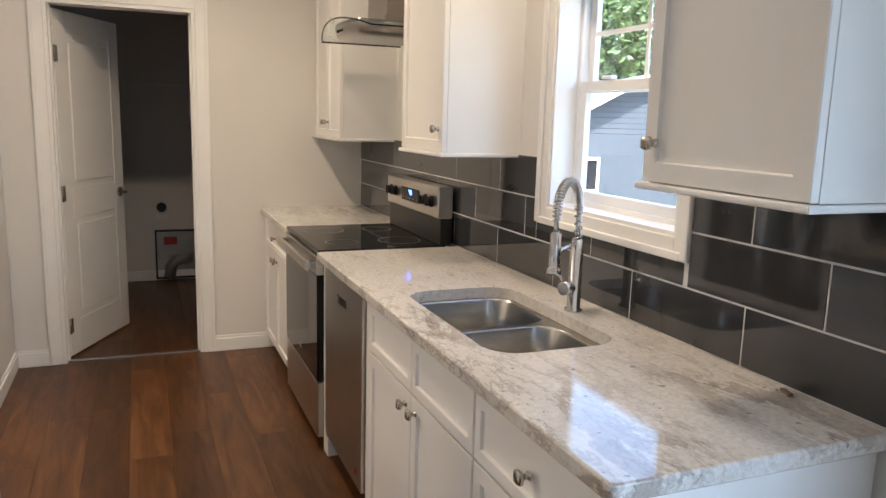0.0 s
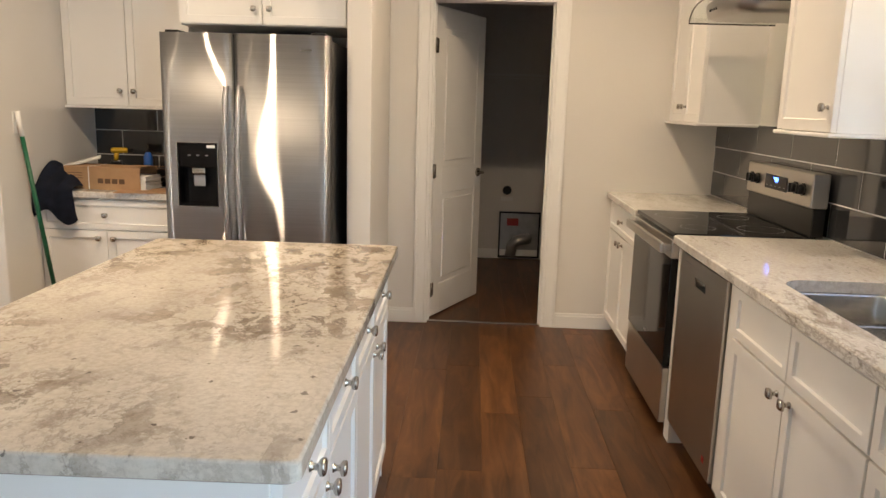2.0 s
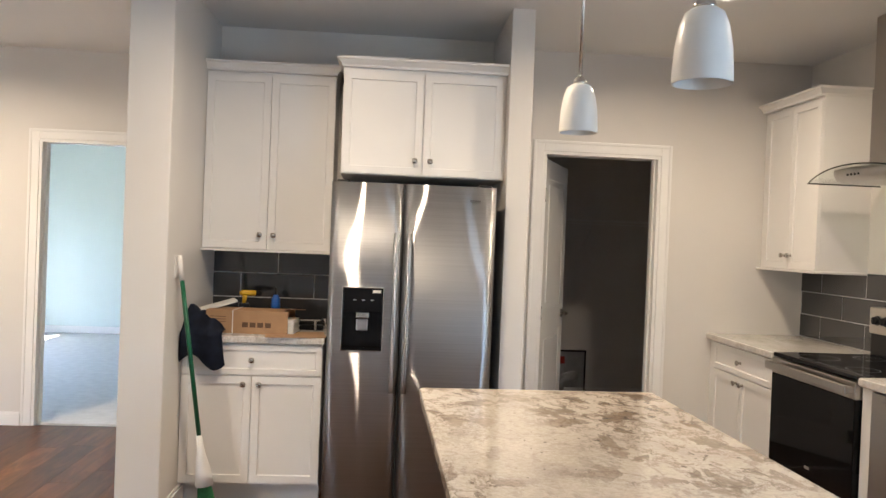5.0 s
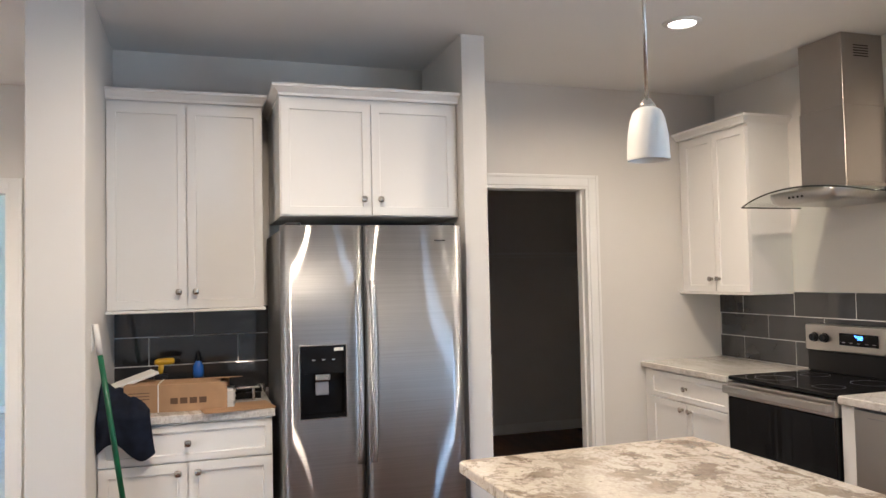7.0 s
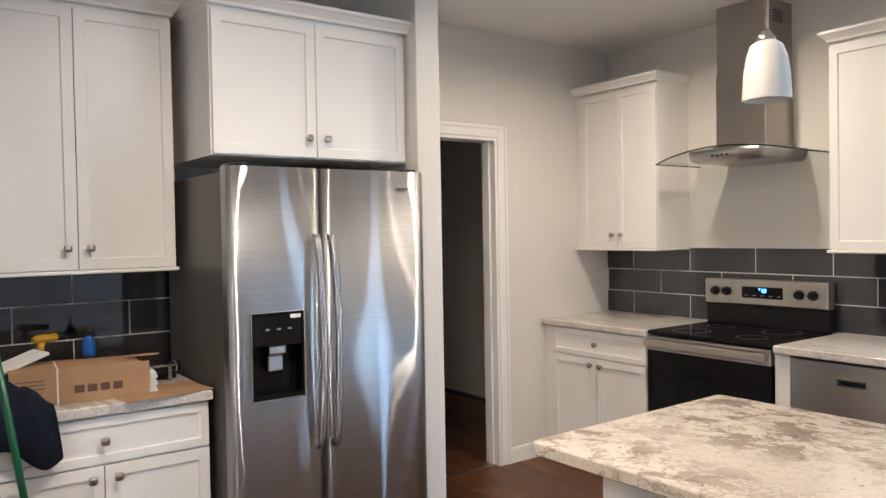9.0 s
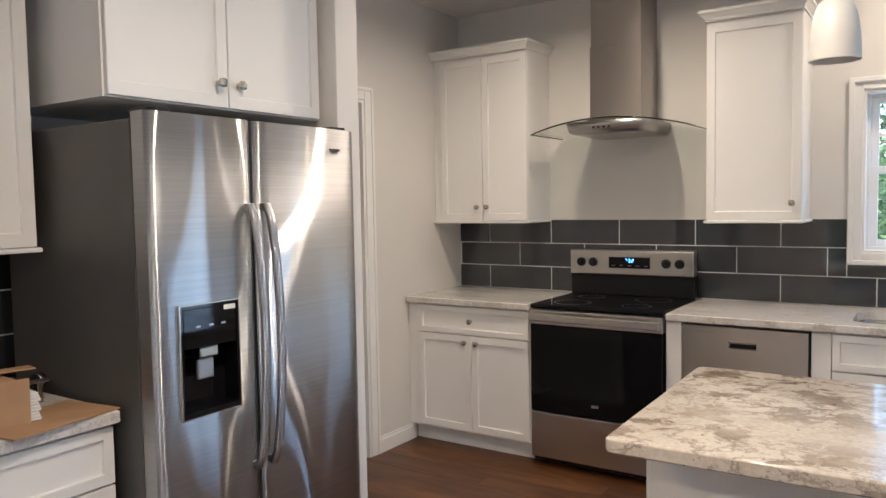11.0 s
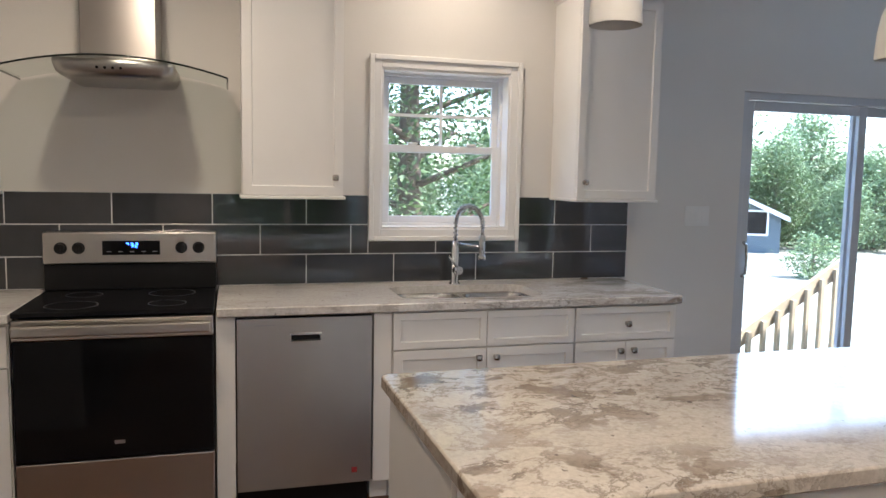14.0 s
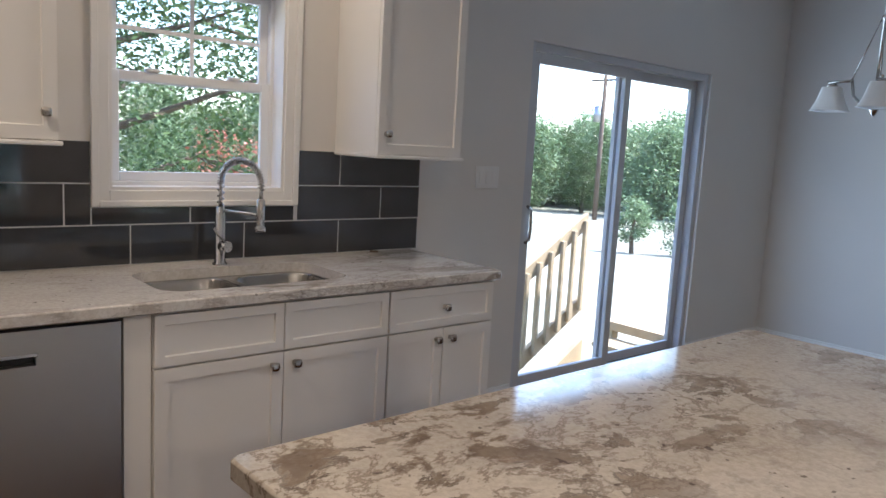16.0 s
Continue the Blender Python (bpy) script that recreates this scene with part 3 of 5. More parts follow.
# window over the sink
def sash_window():
    w = thing("window_1", pose(0, 0, 0), "white vinyl double-hung window with grilles in the upper sash", "window")
    w["kind"] = "structure"
    y0, y1, z0, z1 = WIN
    bm = bmesh.new()
    c, xa = 0.060, EX - 0.016
    for a, b, d, e in ((y0 - c, y0, z0 - c, z1 + c), (y1, y1 + c, z0 - c, z1 + c), (y0, y1, z1, z1 + c), (y0, y1, z0 - c, z0)):
        box(bm, xa + 0.004, EX, a, b, d, e, 0.003)
    o = 0.022
    for a, b, d, e in ((y0 - c - 0.004, y0 - c + o, z0 - c, z1 + c + 0.004), (y1 + c - o, y1 + c + 0.004, z0 - c, z1 + c + 0.004), (y0 - c + o, y1 + c - o, z1 + c - o, z1 + c + 0.004), (y0 - c + o, y1 + c - o, z0 - c - 0.002, z0 - c + o)):
        box(bm, xa - 0.008, xa + 0.0035, a, b, d, e, 0.004)
    part("window_casing", bm, TRIM, w, "white moulded wood casing")
    j = 0.012
    part("jamb", boxes((EX - 0.004, EX + 0.085, y0, y0 + j, z0, z1), (EX - 0.004, EX + 0.085, y1 - j, y1, z0, z1), (EX - 0.004, EX + 0.085, y0 + j, y1 - j, z1 - j, z1), (EX - 0.004, EX + 0.085, y0 + j, y1 - j, z0, z0 + j)), TRIM, w)
    xf = EX + 0.085
    f = 0.028
    part("window_frame", boxes((xf, xf + 0.05, y0, y0 + f, z0, z1), (xf, xf + 0.05, y1 - f, y1, z0, z1), (xf, xf + 0.05, y0 + f, y1 - f, z1 - f, z1), (xf, xf + 0.05, y0 + f, y1 - f, z0, z0 + f), bevel=0.003), VINYL, w)
    zm = 1.615
    for nm, x, a, b in (("lower_sash", xf + 0.002, z0 + f, zm + 0.022), ("upper_sash", xf + 0.028, zm - 0.018, z1 - f)):
        s = 0.036
        ya, yb = y0 + f, y1 - f
        sash = part(nm, boxes((x, x + 0.022, ya, ya + s, a, b), (x, x + 0.022, yb - s, yb, a, b), (x, x + 0.022, ya + s, yb - s, b - s, b), (x, x + 0.022, ya + s, yb - s, a, a + s), bevel=0.003), VINYL, w)
        p = part("pane", boxes((x + 0.009, x + 0.013, ya + s, yb - s, a + s, b - s)), PANE, sash)
        p.visible_shadow = False
        if nm == "upper_sash":
            zc = (a + b) / 2
            part("grille", boxes((x + 0.0045, x + 0.0085, (ya + yb) / 2 - 0.008, (ya + yb) / 2 + 0.008, a + s, b - s), (x + 0.004, x + 0.008, ya + s, yb - s, zc - 0.008, zc + 0.008)), VINYL, sash)
        else:
            for yy in (2.26, 2.59):
                part("sash_lock", boxes((x - 0.006, x + 0.02, yy - 0.028, yy + 0.028, b + 0.001, b + 0.014), bevel=0.004), VINYL, sash)
    return w


sash_window()


def slider_door():
    d = thing("door_2", pose(0, 0, 0), "white vinyl sliding glass patio door onto wooden steps", "door")
    d["kind"] = "structure"
    y0, y1, z0, z1 = SLD
    xa, xb = EX + 0.02, EX + WALL_T
    f = 0.045
    part("door_frame", boxes((xa, xb, y0, y0 + f, z0, z1), (xa, xb, y1 - f, y1, z0, z1), (xa, xb, y0 + f, y1 - f, z1 - f, z1), (xa, xb, y0 + f, y1 - f, z0, z0 + 0.035), bevel=0.003), SHADED_VINYL, d)
    part("track", boxes((xa + 0.03, xa + 0.036, y0 + f, y1 - f, 0.036, 0.05), (xa + 0.070, xa + 0.076, y0 + f, y1 - f, 0.036, 0.05)), NICKEL, d)
    s = 0.06
    for nm, x, a, b in (("sliding_panel", xa + 0.018, -0.345, y1 - f), ("fixed_panel", xa + 0.060, y0 + f, -0.275)):
        za, zb = z0 + 0.052, z1 - f - 0.004
        p = part(nm, boxes((x, x + 0.03, a, a + s, za, zb), (x, x + 0.03, b - s, b, za, zb), (x, x + 0.03, a + s, b - s, zb - s, zb), (x, x + 0.03, a + s, b - s, za, za + s), bevel=0.004), SHADED_VINYL, d)
        g = part("pane", boxes((x + 0.014, x + 0.02, a + s, b - s, za + s, zb - s)), PANE, p)
        g.visible_shadow = False
        if nm == "sliding_panel":
            bm = bmesh.new()
            yy = b - 0.035
            tube(bm, [(x, yy, 0.90), (x - 0.03, yy, 0.92), (x - 0.036, yy, 0.98), (x - 0.036, yy, 1.03), (x - 0.03, yy, 1.09), (x, yy, 1.11)], 0.009)
            part("door_handle", bm, NICKEL, p, "curved grey pull handle")
    return d


slider_door()


def plain_window(name, x, y0, y1, z0, z1, label):
    w = thing(name, pose(0, 0, 0), label, "window")
    w["kind"] = "structure"
    f = 0.06
    ym = (y0 + y1) / 2
    part("window_frame", boxes((x, x + 0.06, y0, y0 + f, z0, z1), (x, x + 0.06, y1 - f, y1, z0, z1), (x, x + 0.06, y0 + f, y1 - f, z1 - f, z1), (x, x + 0.06, y0 + f, y1 - f, z0, z0 + f), (x, x + 0.06, ym - 0.04, ym + 0.04, z0 + f, z1 - f)), VINYL, w)
    for a, b in ((y0 + f, ym - 0.04), (ym + 0.04, y1 - f)):
        p = part("pane", boxes((x + 0.03, x + 0.034, a, b, z0 + f, z1 - f)), PANE, w)
        p.visible_shadow = False


plain_window("window_2", WX - 0.1, 1.5, 3.9, 0.45, 2.1, "wide white living room window")
# unseen; made this tall to bring more daylight towards the south wall
plain_window("window_4", WX - 0.1, -1.8, 0.2, 0.08, 2.1, "unseen tall glass door added for more daylight")
# unseen; added to light the room behind the hall doorway
plain_window("window_3", -6.58, 6.4, 9.7, 0.4, 2.3, "unseen wide bedroom window added for daylight")


# ---- cabinets ----
def shaker(w, h, t=0.019, rail=0.058):
    """A shaker front: rails round a recessed panel; faces -y, lower left corner at the origin."""
    bm = bmesh.new()
    rail = min(rail, h * 0.27)
    box(bm, 0, w, -t, 0, 0, h)
    f = [q for q in bm.faces if q.normal.y < -0.9]
    bmesh.ops.inset_region(bm, faces=f, thickness=rail, depth=0.0)
    bmesh.ops.inset_region(bm, faces=f, thickness=0.0045, depth=-0.009)
    bmesh.ops.bevel(bm, geom=[e for e in bm.edges if all(abs(v.co.y + t) < 1e-5 and (min(v.co.x, w - v.co.x) < 1e-5 or min(v.co.z, h - v.co.z) < 1e-5) for v in e.verts)], offset=0.0016, segments=2, affect="EDGES")
    return bm


def knob_mesh():
    bm = bmesh.new()
    prof = [(0.0095, 0), (0.0095, 0.002), (0.006, 0.006), (0.0058, 0.014), (0.0125, 0.018), (0.0150, 0.021), (0.0152, 0.027), (0.0130, 0.030), (0.004, 0.0315)]
    rings = lathe(bm, prof, sides=20, square=0.45)
    bm.faces.new(rings[-1])
    bmesh.ops.rotate(bm, verts=bm.verts, cent=(0, 0, 0), matrix=Matrix.Rotation(radians(90), 3, "X"))
    me = bpy.data.meshes.new("knob")
    bmesh.ops.recalc_face_normals(bm, faces=bm.faces)
    bm.to_mesh(me)
    bm.free()
    me.materials.append(NICKEL)
    return me


KNOB = knob_mesh()


def front(cab, kind, x0, x1, z0, z1, knob):
    g = 0.0018
    d = part(kind, shaker(x1 - x0 - 2 * g, z1 - z0 - 2 * g), CABINET, cab)
    d.location = (x0 + g, -0.001, z0 + g)
    if knob:
        k = new("knob", KNOB)
        k.parent = d
        k.location = (knob[0] - x0 - g, -0.019, knob[1] - z0 - g)
        k["label"] = "brushed nickel square knob"


def base_cabinet(m, W, fronts, label, D=0.62, fill=(0, 0), group="base cabinets", open_top=False):
    """W wide between the doors' outer edges; fill: extra body beyond each edge."""
    c = thing("base_cabinet", m, label, "cabinet", group)
    x0, x1 = -fill[0], W + fill[1]
    if open_top:
        t = 0.018
        for nm, row in (("face_frame", (x0, x1, 0, t, 0.105, 0.872)), ("side_panel", (x0, x0 + t, t, D, 0.105, 0.872)), ("side_panel", (x1 - t, x1, t, D, 0.105, 0.872)), ("back_panel", (x0 + t, x1 - t, D - t, D, 0.105, 0.872)), ("floor_panel", (x0 + t, x1 - t, t, D - t, 0.105, 0.125))):
            part(nm, boxes(row), CABINET, c)
    else:
        part("body", boxes((x0, x1, 0, D, 0.1055, 0.872)), CABINET, c)
    part("toe_kick", boxes((x0 + 0.002, x1 - 0.002, 0.07, D, 0, 0.105)), CABINET, c)
    for f in fronts:
        front(c, *f)
    return c


def crown(bm, x0, x1, y0, y1, z):
    """A crown moulding that steps and slopes outwards round the front and sides."""
    steps = [(0.0, z), (0.006, z), (0.008, z + 0.012), (0.028, z + 0.034), (0.036, z + 0.038), (0.036, z + 0.052)]
    rings = []
    for o, h in steps:
        rings.append([bm.verts.new(p) for p in ((x0 - o, y1, h), (x0 - o, y0 - o, h), (x1 + o, y0 - o, h), (x1 + o, y1, h))])
    for a, b in zip(rings, rings[1:]):
        skin(bm, a, b)
    bm.faces.new(rings[-1])
    bm.faces.new(rings[0][::-1])


def wall_cabinet(m, W, D, z0, z1, fronts, label, rail=True, fill=(0, 0)):
    c = thing("wall_cabinet", m, label, "cabinet", "wall cabinets")
    a, b = -fill[0], W + fill[1]
    part("body", boxes((a, b, 0, D, z0, z1)), CABINET, c)
    bm = bmesh.new()
    crown(bm, a, b, -0.022, D, z1 - 0.012)
    part("crown_moulding", bm, CABINET, c)
    if rail:
        bm = boxes((a - 0.010, b + 0.010, -0.032, D, z0 - 0.016, z0 - 0.001), bevel=0.005)
        part("light_rail", bm, CABINET, c)
    for f in fronts:
        front(c, *f)
    return c


FACE = 0.757


def east(y, z=0.0, x=FACE):
    """A pose on the sink wall's run: local x runs towards -y and the front faces -x."""
    return pose(x, y, z, 0, 0, -90)


D0, D1, D2 = 0.118, 0.702, 0.868
KZ = 0.655
# left of the range
W = 0.765
base_cabinet(east(5.125), W, [("drawer", 0, W, D1, D2, (W / 2, 0.785)), ("door", 0, W / 2, D0, D1 - 0.004, (W / 2 - 0.04, KZ)), ("door", W / 2, W, D0, D1 - 0.004, (W / 2 + 0.04, KZ))], "white shaker base cabinet in the corner beside the range", fill=(0.083, 0.004))
setting("trim_filler", boxes((FACE - 0.004, 1.37, 3.512, 3.588, 0.0, 0.872)), CABINET, "white filler panel between range and dishwasher", "trim")
setting("trim_filler_sink", boxes((FACE - 0.004, 1.37, 2.842, 2.922, 0.105, 0.872), (FACE + 0.07, 1.37, 2.842, 2.922, 0, 0.105)), CABINET, "white filler panel beside the dishwasher", "trim")
W = 0.875
base_cabinet(east(2.838), W, [("false_front", 0, W / 2, D1, D2, None), ("false_front", W / 2, W, D1, D2, None), ("door", 0, W / 2, D0, D1 - 0.004, (W / 2 - 0.042, KZ)), ("door", W / 2, W, D0, D1 - 0.004, (W / 2 + 0.042, KZ))], "white shaker sink base cabinet with two false fronts", open_top=True)
W = 0.54
base_cabinet(east(1.958), W, [("drawer", 0, W, D1, D2, (W / 2, 0.785)), ("door", 0, W / 2, D0, D1 - 0.004, (W / 2 - 0.036, KZ)), ("door", W / 2, W, D0, D1 - 0.004, (W / 2 + 0.036, KZ))], "white shaker base cabinet with one drawer at the run's end")

U0, U1 = 1.372, 2.415
UD = 0.305
UX = EX - UD
W = 0.62
wall_cabinet(east(5.150, 0, UX), W, UD, U0, U1, [("door", 0, W / 2, U0, U1 - 0.03, (W / 2 - 0.036, U0 + 0.085)), ("door", W / 2, W, U0, U1 - 0.03, (W / 2 + 0.036, U0 + 0.085))], "tall white shaker wall cabinet with two doors", fill=(0.058, 0))
W = 0.458
wall_cabinet(east(3.474, 0, UX), W, UD, U0, U1, [("door", 0, W, U0, U1 - 0.03, (W - 0.04, U0 + 0.085))], "tall white single-door wall cabinet beside the hood")
wall_cabinet(east(1.822, 0, UX), W, UD, U0, U1, [("door", 0, W, U0, U1 - 0.03, (0.04, U0 + 0.085))], "tall white single-door wall cabinet beside the window")

# niche with the fridge
W = 0.745
base_cabinet(pose(-2.518, 4.412, 0), W, [("drawer", 0, W, D1, D2, (W / 2, 0.785)), ("door", 0, W / 2, D0, D1 - 0.004, (W / 2 - 0.042, KZ)), ("door", W / 2, W, D0, D1 - 0.004, (W / 2 + 0.042, KZ))], "white shaker base cabinet under the cluttered counter", fill=(0.001, 0))
wall_cabinet(pose(-2.518, 4.762, 0), 0.74, 0.31, U0, U1, [("door", 0, 0.37, U0, U1 - 0.03, (0.33, U0 + 0.085)), ("door", 0.37, 0.74, U0, U1 - 0.03, (0.41, U0 + 0.085))], "tall white two-door wall cabinet beside the fridge", fill=(0.001, 0))
W = 0.885
wall_cabinet(pose(-1.715, 4.462, 0), W, 0.61, 1.812, U1 - 0.008, [("door", 0, W / 2, 1.815, U1 - 0.04, (W / 2 - 0.042, 1.895)), ("door", W / 2, W, 1.815, U1 - 0.04, (W / 2 + 0.042, 1.895))], "deep white two-door cabinet above the fridge", rail=False, fill=(0.004, 0.014))

# island
IX0, IX1, IY0, IY1 = -1.307, -0.408, 1.402, 3.115
ITURN = pose(-0.866, 3.115, 0) @ pose(0, 0, 0, 0, 0, 0.9) @ pose(0.866, -3.115, 0)
isl = thing("kitchen_island", ITURN @ pose(-0.462, 1.435, 0, 0, 0, 90), "white shaker island base with drawers facing the sink run", "island")
L = 1.65
ID = 0.56
part("body", boxes((0, L, 0, ID, 0.105, 0.872), (0.002, L - 0.002, 0.07, ID, 0, 0.105)), CABINET, isl)
part("end_panel", boxes((-0.012, -0.0005, -0.004, ID + 0.01, 0, 0.872), bevel=0.002), CABINET, isl)
part("end_panel", boxes((L + 0.0005, L + 0.012, -0.004, ID + 0.01, 0, 0.872), bevel=0.002), CABINET, isl)
part("back_panel", boxes((0, L, ID + 0.0005, ID + 0.012, 0, 0.872), bevel=0.002), CABINET, isl)
for k in (1, 2, 3):
    part("batten", boxes((L * k / 4 - 0.02, L * k / 4 + 0.02, ID + 0.0125, ID + 0.018, 0, 0.872), bevel=0.002), CABINET, isl)
for k in range(4):
    a, b = L * k / 4, L * (k + 1) / 4
    front(isl, "drawer", a, b, D1, D2, ((a + b) / 2, 0.785))
    front(isl, "door", a, b, D0, D1 - 0.004, ((b - 0.04) if k % 2 == 0 else (a + 0.04), KZ))
tagged(part("island_top", slab(IX0, IX1, IY0, IY1, 0.876, 0.914, 0.02), GRANITE), "polished cream and brown granite island top", "countertop").matrix_world = ITURN

# counters and sink
HOLE = rounded(0.835, 1.222, 2.058, 2.772, 0.09, 8)
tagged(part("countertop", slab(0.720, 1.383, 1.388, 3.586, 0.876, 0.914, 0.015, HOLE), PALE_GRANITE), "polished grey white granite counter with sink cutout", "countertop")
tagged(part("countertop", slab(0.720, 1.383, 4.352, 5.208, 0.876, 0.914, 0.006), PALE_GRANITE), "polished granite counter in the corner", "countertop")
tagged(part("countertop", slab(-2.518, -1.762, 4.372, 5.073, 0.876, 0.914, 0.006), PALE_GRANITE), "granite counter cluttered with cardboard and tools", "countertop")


def sink():
    s = thing("sink", pose(1.0, 2.4, 0.875), "stainless steel undermount double-bowl sink", "sink")
    bm = bmesh.new()
    ox, oy = -1.0, -2.4
    outer, e0 = loop(bm, rounded(0.81 + ox, 1.243 + ox, 2.035 + oy, 2.795 + oy, 0.09, 8), 0)
    es = list(e0)
    bowls = []
    for x0, x1, y0, y1 in ((0.846, 1.212, 2.428, 2.762), (0.846, 1.195, 2.068, 2.398)):
        pts = rounded(x0 + ox, x1 + ox, y0 + oy, y1 + oy, 0.075, 8)
        lp, e = loop(bm, pts, 0)
        es += e
        bowls.append((x0, x1, y0, y1, lp))
    bmesh.ops.triangle_fill(bm, edges=es, use_beauty=True)
    for x0, x1, y0, y1, lp in bowls:
        prev = lp
        for ins, z in ((0.003, -0.006), (0.008, -0.15), (0.014, -0.18), (0.030, -0.196), (0.055, -0.20)):
            nx, _ = loop(bm, rounded(x0 + ox + ins, x1 + ox - ins, y0 + oy + ins, y1 + oy - ins, 0.075, 8), z)
            skin(bm, prev, nx, True)
            prev = nx
        bm.faces.new(prev)
    part("bowl", bm, SINK_STEEL, s)
    for y in (2.595, 2.233):
        bm = bmesh.new()
        rings = lathe(bm, [(0.045, 0.002), (0.043, 0.004), (0.034, 0.003), (0.03, 0.001), (0.006, 0.001)], (0.01, y - 2.4, -0.2), 24)
        part("drain", bm, CHROME, s, "chrome drain strainer")


sink()


def faucet():
    f = thing("faucet", pose(1.272, 2.40, 0.914), "brushed nickel spring-neck pull-down kitchen faucet", "faucet")
    d = Vector((-0.15, -0.11, 0)).normalized()
    R = 0.085
    bm = bmesh.new()
    lathe(bm, [(0.028, 0.0), (0.028, 0.006), (0.021, 0.009), (0.0205, 0.19), (0.017, 0.195), (0.016, 0.225), (0.011, 0.228)], sides=20)
    part("body", bm, CHROME, f)
    arc = [Vector((0, 0, 0.225)), Vector((0, 0, 0.27)), Vector((0, 0, 0.315))]
    arc += [d * (R - R * math.cos(a)) + Vector((0, 0, 0.325 + R * math.sin(a))) for a in [math.pi * k / 14 for k in range(15)]]
    arc += [d * 2 * R + Vector((0, 0, 0.30))]
    bm = bmesh.new()
    tube(bm, arc + [d * 2 * R + Vector((0, 0, 0.25))], 0.0075, 8)
    part("hose", bm, CHROME, f)
    dense = []
    for a, b in zip(arc, arc[1:]):
        for k in range(20):
            dense.append(a.lerp(b, k / 20))
    total, turns = len(dense), 34
    side = d.cross(Vector((0, 0, 1)))
    coil = []
    for i in range(0, total * 2 - 2):
        p = dense[i // 2] if i % 2 == 0 else (dense[i // 2] + dense[i // 2 + 1]) / 2
        j = min(i // 2, total - 2)
        tng = (dense[j + 1] - dense[j]).normalized()
        nrm = tng.cross(side).normalized()
        a = 2 * math.pi * turns * i / (total * 2)
        coil.append(p + (side * math.cos(a) + nrm * math.sin(a)) * 0.0125)
    bm = bmesh.new()
    tube(bm, coil, 0.0024, 5)
    part("spring", bm, CHROME, f, "coiled steel spring")
    e = d * 2 * R
    bm = bmesh.new()
    lathe(bm, [(0.009, 0.27), (0.016, 0.262), (0.0165, 0.17), (0.015, 0.165), (0.021, 0.16), (0.022, 0.145), (0.019, 0.142), (0.004, 0.142)], (e.x, e.y, 0), 18)
    part("spray_head", bm, CHROME, f)
    bm = bmesh.new()
    tube(bm, [(0, 0, 0.215), e + Vector((0, 0, 0.205))], 0.006, 8)
    part("support_arm", bm, CHROME, f)
    bm = bmesh.new()
    tube(bm, [(-0.015, 0.0, 0.075), (-0.05, -0.012, 0.075)], 0.021, 18)
    part("valve", bm, CHROME, f)
    bm = bmesh.new()
    tube(bm, [(-0.042, -0.008, 0.08), (-0.046, 0.025, 0.12), (-0.046, 0.045, 0.15)], [0.007, 0.006, 0.0065], 10)
    part("lever", bm, CHROME, f)


faucet()


# ---- fridge ----
def fridge_door(x0, x1, z0, z1, hole=None, bulge=0.006):
    """A bowed steel door skin with rounded edges; hole is left open."""
    bm = bmesh.new()
    xs = [x0 + (x1 - x0) * k / 16 for k in range(17)]
    zs = [z0, z1]
    if hole:
        xs = sorted([x for x in xs if abs(x - hole[0]) > 0.012 and abs(x - hole[1]) > 0.012] + [hole[0], hole[1]])
        zs = [z0, hole[2], hole[3], z1]
    xc, hw = (x0 + x1) / 2, (x1 - x0) / 2

    def yy(x):
        u = abs(x - xc) / hw
        return -bulge * (1 - u * u) + 0.012 * max(0.0, (u - 0.94) / 0.06) ** 2
    grid = [[bm.verts.new((x, yy(x), z)) for z in zs] for x in xs]
    for i in range(len(xs) - 1):
        for j in range(len(zs) - 1):
            if hole and xs[i] >= hole[0] - 1e-6 and xs[i + 1] <= hole[1] + 1e-6 and j == 1:
                continue
            bm.faces.new((grid[i][j], grid[i + 1][j], grid[i + 1][j + 1], grid[i][j + 1])).smooth = True
    back = 0.065
    for zi in (0, -1):
        vs = [g[zi] for g in grid]
        bm.faces.new(vs + [bm.verts.new((x1, back, vs[0].co.z)), bm.verts.new((x0, back, vs[0].co.z))])
    for x, g in ((x0, grid[0]), (x1, grid[-1])):
        vs = list(g) + [bm.verts.new((x, back, z1)), bm.verts.new((x, back, z0))]
        bm.faces.new(vs)
    return bm


